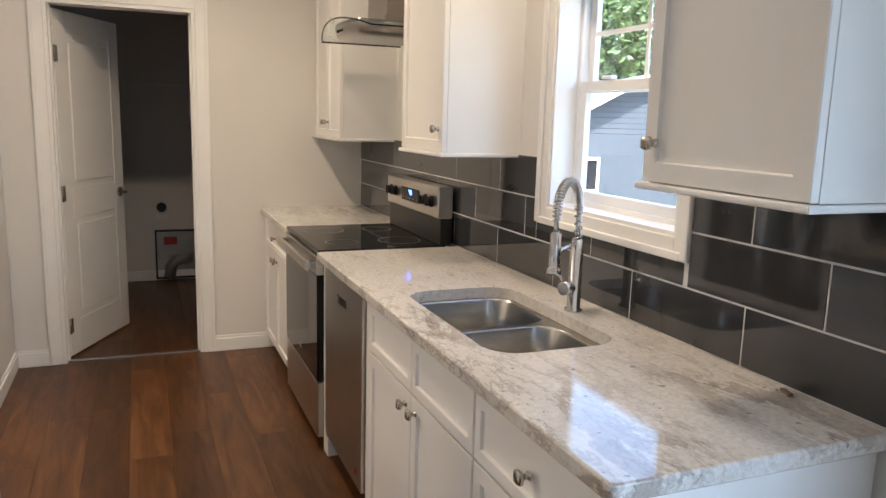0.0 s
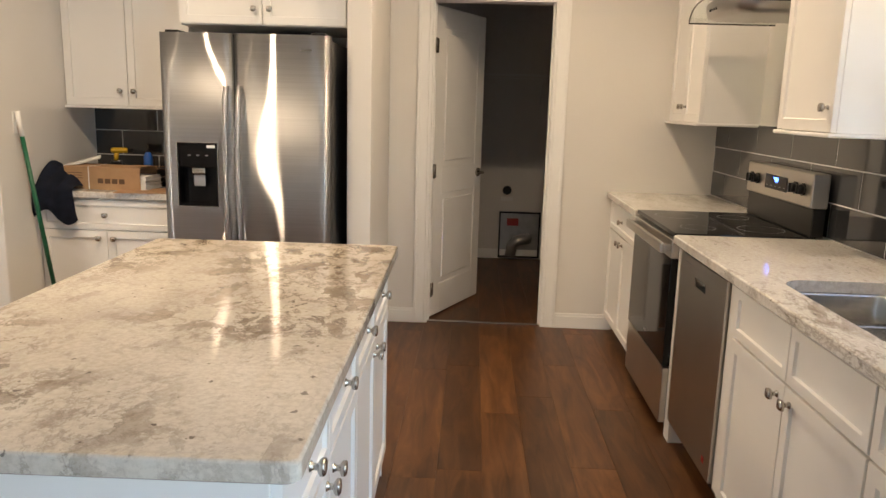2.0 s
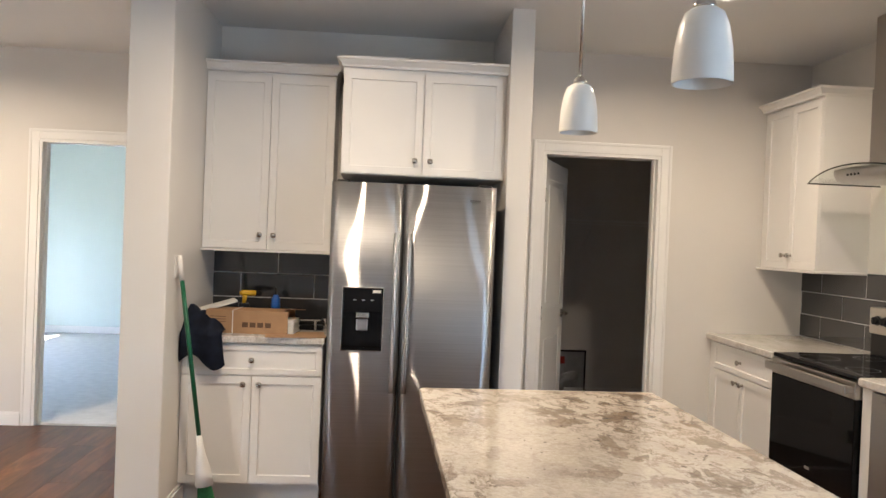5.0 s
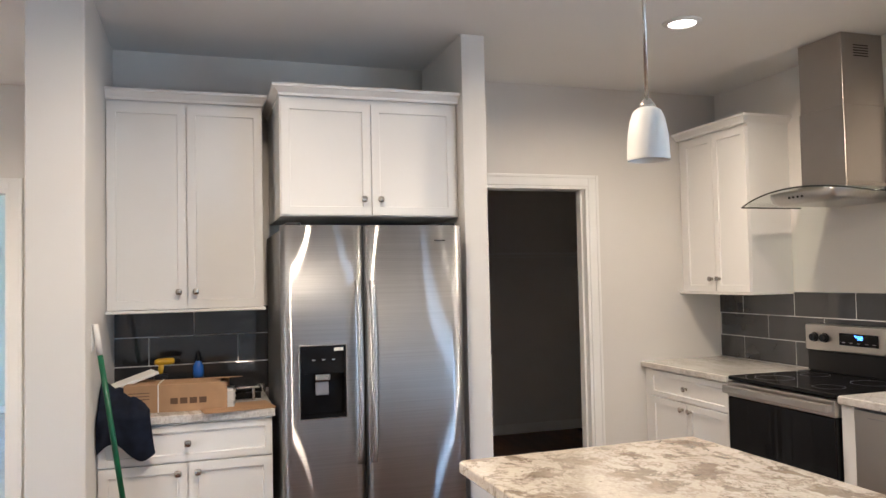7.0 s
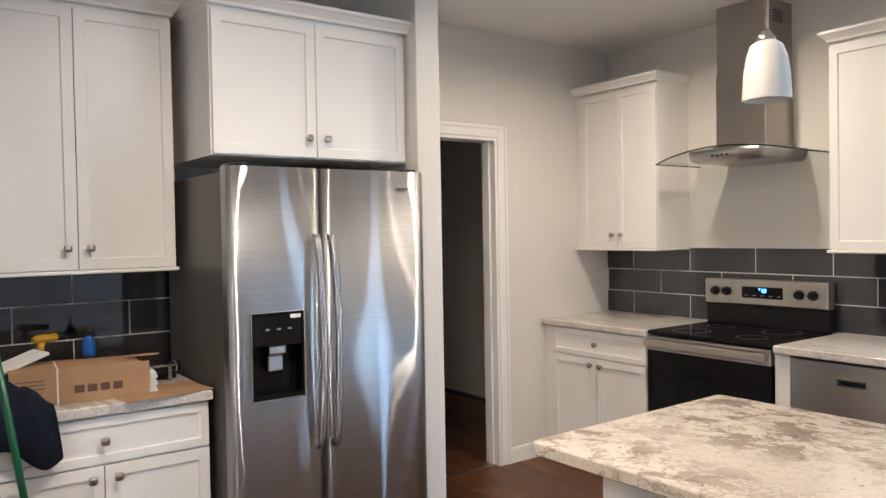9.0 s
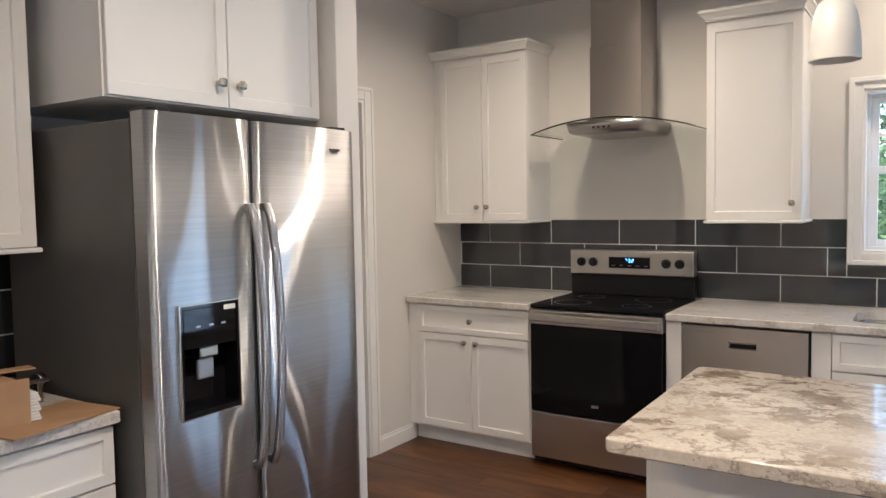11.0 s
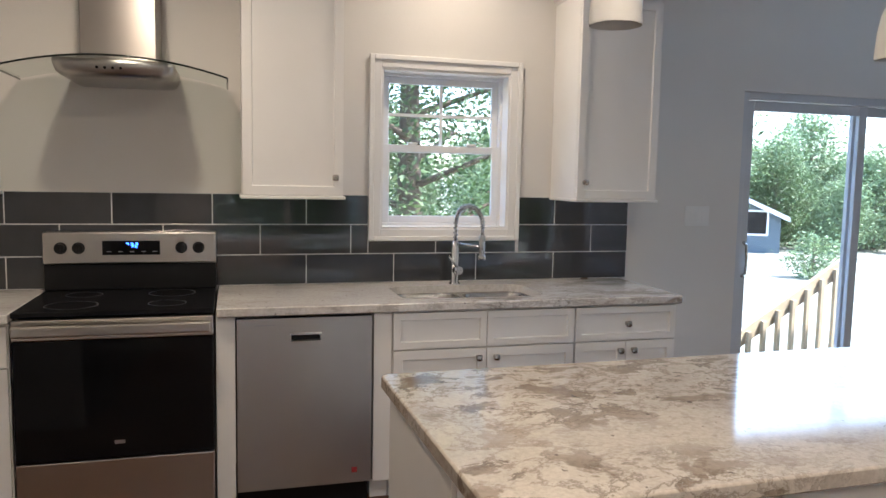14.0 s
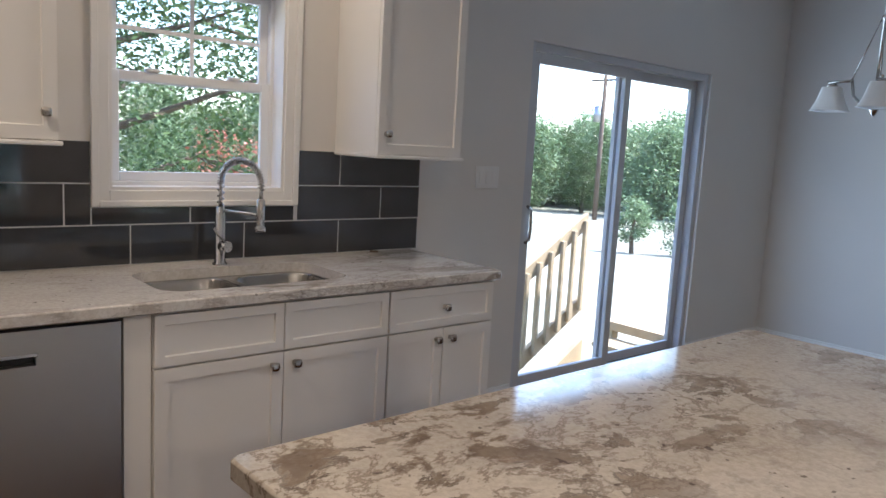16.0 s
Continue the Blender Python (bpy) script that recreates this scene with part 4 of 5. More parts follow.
def fridge():
    f = thing("refrigerator", pose(-1.311, 4.232, 0), "stainless steel side-by-side refrigerator with ice dispenser", "refrigerator")
    w = 0.432
    part("case", boxes((-w + 0.004, w - 0.004, 0.075, 0.77, 0.03, 1.735), bevel=0.006), DARK_SIDE, f, "dark grey textured steel case")
    hole = (-0.354, -0.146, 0.878, 1.203)
    left = part("freezer_door", fridge_door(-w, -0.058, 0.10, 1.752, hole), FRIDGE_STEEL, f)
    right = part("fridge_door", fridge_door(-0.050, w, 0.10, 1.752), FRIDGE_STEEL, f)
    part("gasket", boxes((-0.057, -0.051, 0.01, 0.06, 0.10, 1.75)), GAP, f)
    part("toe_grille", boxes((-w + 0.01, w - 0.01, 0.06, 0.10, 0.02, 0.095), bevel=0.004), BLACK, f)
    for x in (-w + 0.05, w - 0.05):
        part("roller_foot", boxes((x - 0.03, x + 0.03, 0.05, 0.12, 0, 0.03), bevel=0.006), BLACK, f)
    for x in (-w + 0.06, w - 0.06):
        part("hinge_cover", boxes((x - 0.035, x + 0.035, 0.02, 0.12, 1.7525, 1.765), bevel=0.004), BLACK, f)
    for nm, x, par in (("handle", -0.088, left), ("handle", -0.022, right)):
        bm = bmesh.new()
        n = 18
        rings = []
        for k in range(n + 1):
            u = k / n
            z = 0.66 + 0.835 * u
            y = -0.018 - 0.050 * math.sin(math.pi * u) ** 0.55
            rings.append([bm.verts.new(p) for p in ((x - 0.014, y - 0.004, z), (x - 0.007, y - 0.009, z), (x + 0.007, y - 0.009, z), (x + 0.014, y - 0.004, z), (x + 0.012, y + 0.008, z), (x - 0.012, y + 0.008, z))])
        for a, b in zip(rings, rings[1:]):
            skin(bm, a, b, True)
        bm.faces.new(rings[0])
        bm.faces.new(rings[-1])
        for z in (0.672, 1.483):
            box(bm, x - 0.010, x + 0.010, -0.024, 0.004, z - 0.012, z + 0.012, 0.003)
        part(nm, bm, FRIDGE_STEEL, par, "bowed stainless bar handle")
    x0, x1, z0, z1 = hole
    t = 0.008
    bm = boxes((x0, x1, 0.048, 0.055, z0, z1), (x0, x0 + t, -0.013, 0.048, z0, z1), (x1 - t, x1, -0.013, 0.048, z0, z1), (x0 + t, x1 - t, -0.013, 0.048, z1 - t, z1), (x0 + t, x1 - t, -0.013, 0.048, z0, z0 + 0.016))
    part("dispenser", bm, BLACK_GLASS, left, "glossy black water and ice dispenser")
    part("dispenser_trim", boxes((x0 - 0.004, x0 - 0.0002, -0.0145, -0.003, z0 - 0.004, z1 + 0.004), (x1 + 0.0002, x1 + 0.004, -0.0145, -0.003, z0 - 0.004, z1 + 0.004), (x0, x1, -0.0145, -0.003, z1 + 0.0002, z1 + 0.004), (x0, x1, -0.0145, -0.003, z0 - 0.004, z0 - 0.0002), bevel=0.001), NICKEL, left, "thin bright dispenser rim")
    part("control_panel", boxes((x0 + t, x1 - t, -0.012, 0.02, z0 + 0.20, z1 - t), bevel=0.003), BLACK_GLASS, left)
    part("nozzle", boxes((-0.285, -0.215, -0.004, 0.04, z0 + 0.165, z0 + 0.199), bevel=0.006), NICKEL, left)
    part("paddle", boxes((-0.282, -0.222, 0.012, 0.022, z0 + 0.10, z0 + 0.160), bevel=0.005), GALV, left)
    part("sticker", boxes((-0.20, -0.158, -0.0145, -0.0125, z1 - 0.024, z1 - 0.010)), PAPER, left)
    for k in range(3):
        part("button_mark", boxes((-0.30 + 0.045 * k, -0.285 + 0.045 * k, -0.0132, -0.0122, z1 - 0.065, z1 - 0.060)), GALV, left)
    part("nameplate", boxes((0.29, 0.345, -0.0076, -0.003, 1.676, 1.683), bevel=0.0005), DARK_SIDE, right, "small dark nameplate")


fridge()


# ---- range, hood and dishwasher ----
def kitchen_range():
    W = 0.752
    r = thing("range", east(4.346, 0, 0.752), "stainless electric range with black glass door and cooktop", "range")
    part("body", boxes((0, W, 0.02, 0.60, 0.02, 0.895)), BLACK, r)
    part("cooktop", boxes((0.001, W - 0.001, -0.022, 0.575, 0.8955, 0.918), bevel=0.005), BLACK_GLASS, r, "black ceramic glass cooktop")
    for x, y, q in ((0.19, 0.13, 0.10), (0.56, 0.13, 0.075), (0.19, 0.41, 0.075), (0.56, 0.41, 0.10)):
        bm = bmesh.new()
        lathe(bm, [(q - 0.0015, 0.9184), (q + 0.0015, 0.9184)], (x, y, 0), 40)
        part("burner_ring", bm, GALV, r)
    # console
    bm = boxes((0.0, W, 0.545, 0.60, 0.9185, 1.04), bevel=0.004)
    part("console_base", bm, BLACK, r)
    con = part("console", boxes((0, W, 0.530, 0.605, 1.0405, 1.188), bevel=0.007), OVEN_STEEL, r, "stainless control console")
    for x in (0.075, 0.15, 0.595, 0.672):
        bm = bmesh.new()
        tube(bm, [(x, 0.5295, 1.115), (x, 0.522, 1.115)], 0.027, 20)
        tube(bm, [(x, 0.522, 1.115), (x, 0.502, 1.115)], [0.022, 0.020], 20)
        box(bm, x - 0.004, x + 0.004, 0.496, 0.504, 1.095, 1.135, 0.002)
        part("knob", bm, BLACK, con, "black burner knob")
    part("display", boxes((0.25, 0.50, 0.526, 0.5295, 1.082, 1.148)), BLACK_GLASS, con)
    # clock digits as seven-segment bars
    for dx, segs in ((0.352, "ab"), (0.372, "abcdg"), (0.392, "abdeg")):
        bm = bmesh.new()
        for sgm in segs:
            a = {"a": (0, 0.010, 0.018, 0.0205), "b": (0.009, 0.0115, 0.010, 0.019), "c": (0.009, 0.0115, 0, 0.009), "d": (0, 0.010, -0.001, 0.0015), "e": (-0.0015, 0.001, 0, 0.009), "g": (0, 0.010, 0.0085, 0.011)}[sgm]
            box(bm, dx + a[0], dx + a[1], 0.5245, 0.5257, 1.118 + a[2], 1.118 + a[3])
        part("digit", bm, LED, con, "glowing blue clock digit")
    for k in range(5):
        part("button_mark", boxes((0.268 + 0.05 * k, 0.288 + 0.05 * k, 0.5247, 0.5257, 1.096, 1.099)), GALV, con)
    # oven door
    d = part("oven_door", boxes((0.004, W - 0.004, -0.028, 0.019, 0.318, 0.806), bevel=0.005), BLACK_GLASS, r, "black glass oven door")
    part("door_band", boxes((0.004, W - 0.004, -0.03, 0.019, 0.8065, 0.888), bevel=0.004), OVEN_STEEL, r)
    bm = boxes((0.012, W - 0.012, -0.078, -0.058, 0.828, 0.872), bevel=0.007)
    for x in (0.03, W - 0.03):
        box(bm, x - 0.014, x + 0.014, -0.0585, -0.0295, 0.836, 0.864, 0.003)
    part("handle", bm, OVEN_STEEL, d, "wide stainless oven handle")
    part("door_badge", boxes((W / 2 - 0.012, W / 2 + 0.028, -0.0292, -0.0275, 0.375, 0.390), bevel=0.0005), GALV, d)
    part("drawer", boxes((0.004, W - 0.004, -0.026, 0.019, 0.055, 0.312), bevel=0.005), OVEN_STEEL, r, "stainless storage drawer")
    for x in (0.05, W - 0.05):
        part("foot", boxes((x - 0.02, x + 0.02, 0.05, 0.09, 0, 0.0195)), BLACK, r)


kitchen_range()


def dishwasher():
    W = 0.578
    d = thing("dishwasher", east(3.508, 0, 0.772), "stainless steel dishwasher with pocket handle", "dishwasher")
    part("case", boxes((0, W, 0.02, 0.58, 0.1, 0.870)), BLACK, d)
    cx, hz = W * 0.5, 0.778
    hw, hh = 0.062, 0.016
    bm = boxes((0.003, W - 0.003, -0.032, 0.018, 0.115, hz - hh), (0.003, W - 0.003, -0.032, 0.018, hz + hh, 0.862), (0.003, cx - hw, -0.032, 0.018, hz - hh, hz + hh), (cx + hw, W - 0.003, -0.032, 0.018, hz - hh, hz + hh))
    part("door", bm, STEEL, d)
    part("pocket_handle", boxes((cx - hw, cx + hw, -0.004, 0.018, hz - hh, hz + hh)), BLACK, d, "dark recessed pocket handle")
    part("handle_lip", boxes((cx - hw - 0.004, cx + hw + 0.004, -0.036, -0.0325, hz + hh - 0.006, hz + hh + 0.004), bevel=0.001), CHROME, d)
    part("vent_mark", boxes((0.075, 0.16, -0.0335, -0.0325, 0.832, 0.836)), GALV, d)
    part("badge", boxes((W - 0.09, W - 0.065, -0.0335, -0.0325, 0.16, 0.185)), RED_LABEL, d)
    part("toe_kick", boxes((0.004, W - 0.004, 0.045, 0.075, 0, 0.099)), BLACK, d)


dishwasher()


def range_hood():
    yc = 3.985
    h = thing("range_hood", east(yc, 0, EX), "stainless chimney range hood with curved glass canopy", "range hood")
    # local: x across, -y into the room
    part("chimney", boxes((-0.152, 0.152, -0.285, -0.002, 1.955, 2.36), bevel=0.003), HOOD_STEEL, h)
    up = part("upper_chimney", boxes((-0.147, 0.147, -0.28, -0.002, 2.3605, CEIL - 0.002), bevel=0.003), HOOD_STEEL, h)
    for k in range(5):
        part("vent_slot", boxes((0.1471, 0.1485, -0.20, -0.10, 2.62 + 0.014 * k, 2.626 + 0.014 * k)), GAP, up)
    bm = bmesh.new()
    rings = []
    for a, yb, z in ((0.232, -0.43, 1.925), (0.232, -0.43, 1.905), (0.222, -0.42, 1.872), (0.205, -0.40, 1.858), (0.18, -0.37, 1.854)):
        arc = [(-a + 2 * a * k / 12, yb - 0.035 * (1 - (2 * k / 12 - 1) ** 2)) for k in range(13)]
        rings.append([bm.verts.new((x, y, z)) for x, y in [(-a, -0.003)] + arc + [(a, -0.003)]])
    for a, b in zip(rings, rings[1:]):
        skin(bm, a, b, True)
    bm.faces.new(rings[0])
    bm.faces.new(rings[-1])
    bd = part("hood_body", bm, STEEL, h)
    part("collar", boxes((-0.165, 0.165, -0.30, -0.002, 1.926, 1.9545), bevel=0.004), HOOD_STEEL, h)
    bm = bmesh.new()
    for k in range(4):
        tube(bm, [(-0.06 + 0.03 * k, -0.452, 1.890), (-0.06 + 0.03 * k, -0.4635, 1.889)], 0.006, 12)
    part("button", bm, BLACK, bd)
    # arched glass with a bowed front
    top, rim = bmesh.new(), bmesh.new()
    n = 28
    a0, a1, fr = [], [], []
    for k in range(n + 1):
        u = -1 + 2 * k / n
        x, z = 0.45 * u, 1.938 - 0.062 * u * u
        yf = -0.50 + 0.055 * u * u
        a0.append(top.verts.new((x, -0.012, z)))
        a1.append(top.verts.new((x, yf, z)))
        fr.append((x, yf - 0.002, z))
    for k in range(n):
        top.faces.new((a0[k], a1[k], a1[k + 1], a0[k + 1])).smooth = True
    bmesh.ops.solidify(top, geom=top.faces[:], thickness=0.006)
    g = part("glass_canopy", top, HOOD_GLASS, h, "curved clear glass canopy")
    tube(rim, [(fr[0][0], -0.012, fr[0][2] - 0.003)] + [(x, y, z - 0.003) for x, y, z in fr] + [(fr[-1][0], -0.012, fr[-1][2] - 0.003)], 0.0042, 6)
    part("glass_edge", rim, GLASS_EDGE, h, "dark polished glass edge")


range_hood()


# ---- lamps ----
def pendant(x, y, bottom):
    p = thing("pendant_light", pose(x, y, 0), "frosted white glass pendant on a nickel stem", "pendant light", "pendants over the island")
    bm = bmesh.new()
    lathe(bm, [(0.060, bottom), (0.061, bottom + 0.006), (0.0575, bottom + 0.07), (0.050, bottom + 0.115), (0.040, bottom + 0.142), (0.026, bottom + 0.152), (0.022, bottom + 0.152), (0.037, bottom + 0.138), (0.046, bottom + 0.112), (0.0535, bottom + 0.07), (0.056, bottom)], sides=32)
    part("shade", bm, FROST, p, "frosted white glass bell shade")
    bm = bmesh.new()
    lathe(bm, [(0.004, bottom + 0.182), (0.010, bottom + 0.179), (0.022, bottom + 0.163), (0.025, bottom + 0.150), (0.01, bottom + 0.147)], sides=20)
    part("cap", bm, NICKEL, p)
    bm = bmesh.new()
    tube(bm, [(0, 0, bottom + 0.178), (0, 0, CEIL - 0.02)], 0.006, 10)
    part("stem", bm, NICKEL, p)
    bm = bmesh.new()
    lathe(bm, [(0.06, CEIL - 0.001), (0.06, CEIL - 0.012), (0.045, CEIL - 0.024), (0.006, CEIL - 0.026)], sides=24)
    part("canopy", bm, NICKEL, p)


pendant(-0.855, 2.67, 1.825)
pendant(-0.82, 1.81, 1.805)

for cx, cy in CANS:
    c = thing("recessed_light", pose(cx, cy, CEIL), "lit recessed ceiling light with white trim ring", "ceiling light", "recessed lights")
    bm = bmesh.new()
    lathe(bm, [(0.068, -0.013), (0.092, -0.009), (0.095, -0.001), (0.068, -0.001)], sides=32)
    part("trim_ring", bm, TRIM, c)
    bm = bmesh.new()
    lathe(bm, [(0.0675, -0.004), (0.03, -0.006), (0.002, -0.006)], sides=32)
    part("lens", bm, LENS, c, "glowing warm white lens")


def chandelier():
    z0 = 1.70
    c = thing("chandelier", pose(0.13, -0.70, 0), "brushed nickel chandelier with square frosted glass shades", "chandelier")
    bm = bmesh.new()
    lathe(bm, [(0.003, z0), (0.012, z0 + 0.01), (0.022, z0 + 0.03), (0.024, z0 + 0.04), (0.010, z0 + 0.05), (0.009, z0 + 0.50), (0.02, z0 + 0.505), (0.005, z0 + 0.53)], sides=16)
    part("column", bm, NICKEL, c)
    bm = bmesh.new()
    tube(bm, [(0, 0, z0 + 0.53), (0.004, 0, 2.3), (0, 0, CEIL - 0.02)], 0.006, 8)
    part("chain", bm, NICKEL, c)
    bm = bmesh.new()
    lathe(bm, [(0.065, CEIL - 0.001), (0.063, CEIL - 0.014), (0.01, CEIL - 0.03)], sides=24)
    part("canopy", bm, NICKEL, c)
    for k in range(3):
        a = radians(115 + 120 * k)
        d = Vector((math.cos(a), math.sin(a), 0))
        bm = bmesh.new()
        pts = [d * r + Vector((0, 0, z)) for r, z in ((0.01, z0 + 0.05), (0.07, z0 + 0.065), (0.115, z0 + 0.11), (0.13, z0 + 0.19))]
        tube(bm, pts, 0.008, 8)
        tube(bm, [d * 0.125 + Vector((0, 0, z0 + 0.19)), d * 0.26 + Vector((0, 0, z0 + 0.185))], 0.008, 8)
        tube(bm, [d * 0.135 + Vector((0, 0, z0 + 0.192)), d * 0.018 + Vector((0, 0, z0 + 0.50))], 0.0035, 6)
        arm = part("arm", bm, NICKEL, c)
        bm = bmesh.new()
        q = d * 0.235
        lathe(bm, [(0.020, z0 + 0.155), (0.028, z0 + 0.16), (0.028, z0 + 0.172), (0.01, z0 + 0.178)], (q.x, q.y, 0), 16)
        part("socket_cup", bm, NICKEL, arm)
        bm = bmesh.new()
        lathe(bm, [(0.042, z0 + 0.158), (0.046, z0 + 0.15), (0.060, z0 + 0.09), (0.082, z0 + 0.035), (0.090, z0 + 0.028), (0.078, z0 + 0.036), (0.056, z0 + 0.09), (0.04, z0 + 0.15)], (q.x, q.y, 0), 32, 0.75)
        part("shade", bm, FROST, arm, "square flared frosted glass shade")


chandelier()


# ---- wall plates ----
def plate(m, label, w=0.072, toggles=1):
    p = thing("wall_plate", m, label, "wall switch")
    part("plate", boxes((-w / 2, w / 2, -0.006, 0, -0.058, 0.058), bevel=0.003), WHITE_PLASTIC, p)
    for k in range(toggles):
        x = (k - (toggles - 1) / 2) * 0.046
        part("rocker", boxes((x - 0.016, x + 0.016, -0.010, -0.0062, -0.033, 0.033), bevel=0.002), WHITE_PLASTIC, p)


plate(east(0.885, 1.27, EX), "white triple switch plate beside the patio door", 0.165, 3)
plate(pose(-2.52, 4.25, 1.28, 0, 0, 90), "white switch plate on the wall end", 0.072, 1)


# ---- laundry things ----
def dryer_box():
    d = thing("dryer_vent_box", pose(0.14, 7.45, 0.03), "galvanised recessed dryer vent box with elbow duct", "vent box")
    part("box", boxes((0, 0.36, -0.010, -0.001, 0, 0.41), bevel=0.001), GALV, d)
    part("rim", boxes((-0.015, 0, -0.03, -0.001, -0.015, 0.425), (0.36, 0.375, -0.03, -0.001, -0.015, 0.425), (0, 0.36, -0.03, -0.001, 0.41, 0.425), (0, 0.36, -0.03, -0.001, -0.015, 0)), BLACK, d)
    part("warning_label", boxes((0.06, 0.17, -0.0125, -0.0105, 0.29, 0.36)), RED_LABEL, d, "dark red warning label")
    bm = bmesh.new()
    tube(bm, [(0.27, -0.015, 0.17), (0.22, -0.05, 0.17), (0.15, -0.07, 0.155), (0.11, -0.075, 0.10), (0.10, -0.075, 0.01)], [0.05, 0.052, 0.05, 0.052, 0.05], 16)
    part("elbow_duct", bm, GALV, d, "bent metal elbow duct")


dryer_box()
o = thing("dryer_outlet", pose(0.19, 7.45, 0.655), "round black dryer power outlet on the wall", "outlet")
bm = bmesh.new()
tube(bm, [(0, 0, 0), (0, -0.02, 0)], [0.043, 0.040], 20)
part("receptacle", bm, BLACK, o)
part("cover", boxes((-0.055, 0.055, -0.004, 0, -0.10, -0.06)), WHITE_PLASTIC, o)
s = thing("wire_shelf", pose(0, 7.45, 1.715), "white wire shelf on the laundry wall", "shelf")
bm = bmesh.new()
for k in range(50):
    x = -1.28 + 2.76 * k / 49
    box(bm, x - 0.002, x + 0.002, -0.30, -0.004, -0.002, 0.002)
part("wires", bm, WHITE_PLASTIC, s)
for y in (-0.30, -0.15, -0.01):
    part("rod", boxes((-1.29, 1.49, y - 0.004, y + 0.004, -0.010, -0.0025)), WHITE_PLASTIC, s)
part("front_lip", boxes((-1.29, 1.49, -0.304, -0.298, -0.045, -0.037)), WHITE_PLASTIC, s)
for x in (-0.4, 0.45):
    bm = bmesh.new()
    tube(bm, [(x, -0.29, -0.012), (x, -0.004, -0.26)], 0.004, 6)
    part("brace", bm, WHITE_PLASTIC, s)


# ---- counter clutter ----
CT = 0.9145


def carton(m):
    c = thing("cardboard_carton", m, "brown cardboard carton tied with white twine, one end open", "carton")
    W, D, H, t = 0.45, 0.19, 0.125, 0.004
    for row in ((0, W, 0, t, 0, H), (0, W, D - t, D, 0, H), (0, W, t, D - t, 0, t), (0, W - 0.03, t, D - t, H - t, H), (0, t, t, D - t, t, H - t)):
        part("carton_side", boxes(row, bevel=0.001), CARD, c)
    bm = boxes((0, 0.10, 0, 0.003, 0, 0.12))
    f = part("flap", bm, CARD, c)
    f.matrix_basis = pose(W - 0.032, D - 0.005, H - 0.002, 84, 0, 0) @ pose(0, 0, 0, 0, -14, 0)
    for k in range(9):
        z = 0.006 + 0.0085 * k
        part("panel_edge", boxes((0.05, W + 0.03 - 0.003 * (k % 3), t + 0.004, D - t - 0.006, z, z + 0.0065)), PAPER, c, "stacked white panel edge")
    bm = boxes((0.145, 0.15, -0.002, -0.0005, 0, H), (0.145, 0.15, -0.002, D + 0.002, H + 0.0005, H + 0.002))
    part("twine", bm, PAPER, c)
    for k in range(4):
        part("print_block", boxes((0.20 + 0.042 * k, 0.232 + 0.042 * k, -0.0012, -0.0004, 0.035, 0.062)), CARD_INK, c)
    for k in range(3):
        part("print_line", boxes((0.02, 0.11, -0.0012, -0.0004, 0.06 + 0.014 * k, 0.063 + 0.014 * k)), CARD_INK, c)


carton(pose(-2.42, 4.49, CT, 0, 0, -5))
tagged(part("cardboard_sheet", boxes((-0.17, 0.15, -0.11, 0.11, 0, 0.004)), CARD), "loose piece of brown cardboard on the counter", "cardboard").matrix_world = pose(-1.92, 4.47, CT, 0, 0, 8)
tagged(part("cardboard_sheet", boxes((-0.19, 0.19, -0.10, 0.10, 0, 0.004)), CARD), "flat brown cardboard lying behind the carton", "cardboard").matrix_world = pose(-2.17, 4.80, CT + 0.10, -6, 3, 3)
tagged(part("storage_box", boxes((-0.18, 0.18, -0.07, 0.07, 0, 0.095), bevel=0.003), BLACK), "low dark box behind the carton", "box").matrix_world = pose(-2.17, 4.80, CT)


def drill():
    d = thing("cordless_drill", pose(-2.29, 4.82, CT + 0.103, 0, 0, 20) @ Matrix.Diagonal((0.78, 0.78, 0.78, 1)), "yellow and black cordless drill", "drill")
    bm = bmesh.new()
    tube(bm, [(-0.02, 0, 0.115), (0.0, 0, 0.118), (0.09, 0, 0.118), (0.10, 0, 0.116)], [0.014, 0.021, 0.021, 0.016], 14)
    part("motor_housing", bm, YELLOW, d)
    bm = bmesh.new()
    tube(bm, [(0.02, 0, 0.10), (0.012, 0, 0.04)], [0.018, 0.016], 12)
    part("grip", bm, YELLOW, d)
    part("battery", boxes((-0.025, 0.055, -0.026, 0.026, 0.004, 0.042), bevel=0.006), BLACK, d)
    bm = bmesh.new()
    tube(bm, [(0.10, 0, 0.117), (0.135, 0, 0.117), (0.145, 0, 0.117)], [0.018, 0.017, 0.008], 12)
    part("chuck", bm, BLACK, d)


drill()
b = thing("spray_bottle", pose(-2.10, 4.86, CT + 0.103) @ Matrix.Diagonal((0.85, 0.85, 0.85, 1)), "small blue plastic bottle with thin nozzle", "bottle")
bm = bmesh.new()
r_ = lathe(bm, [(0.004, 0.0), (0.03, 0.002), (0.032, 0.02), (0.030, 0.07), (0.018, 0.095), (0.012, 0.10)], sides=20)
part("bottle", bm, BLUE, b)
bm = bmesh.new()
tube(bm, [(0, 0, 0.10), (0, 0, 0.115), (0, 0, 0.15)], [0.012, 0.007, 0.003], 10)
part("nozzle", bm, BLACK, b)

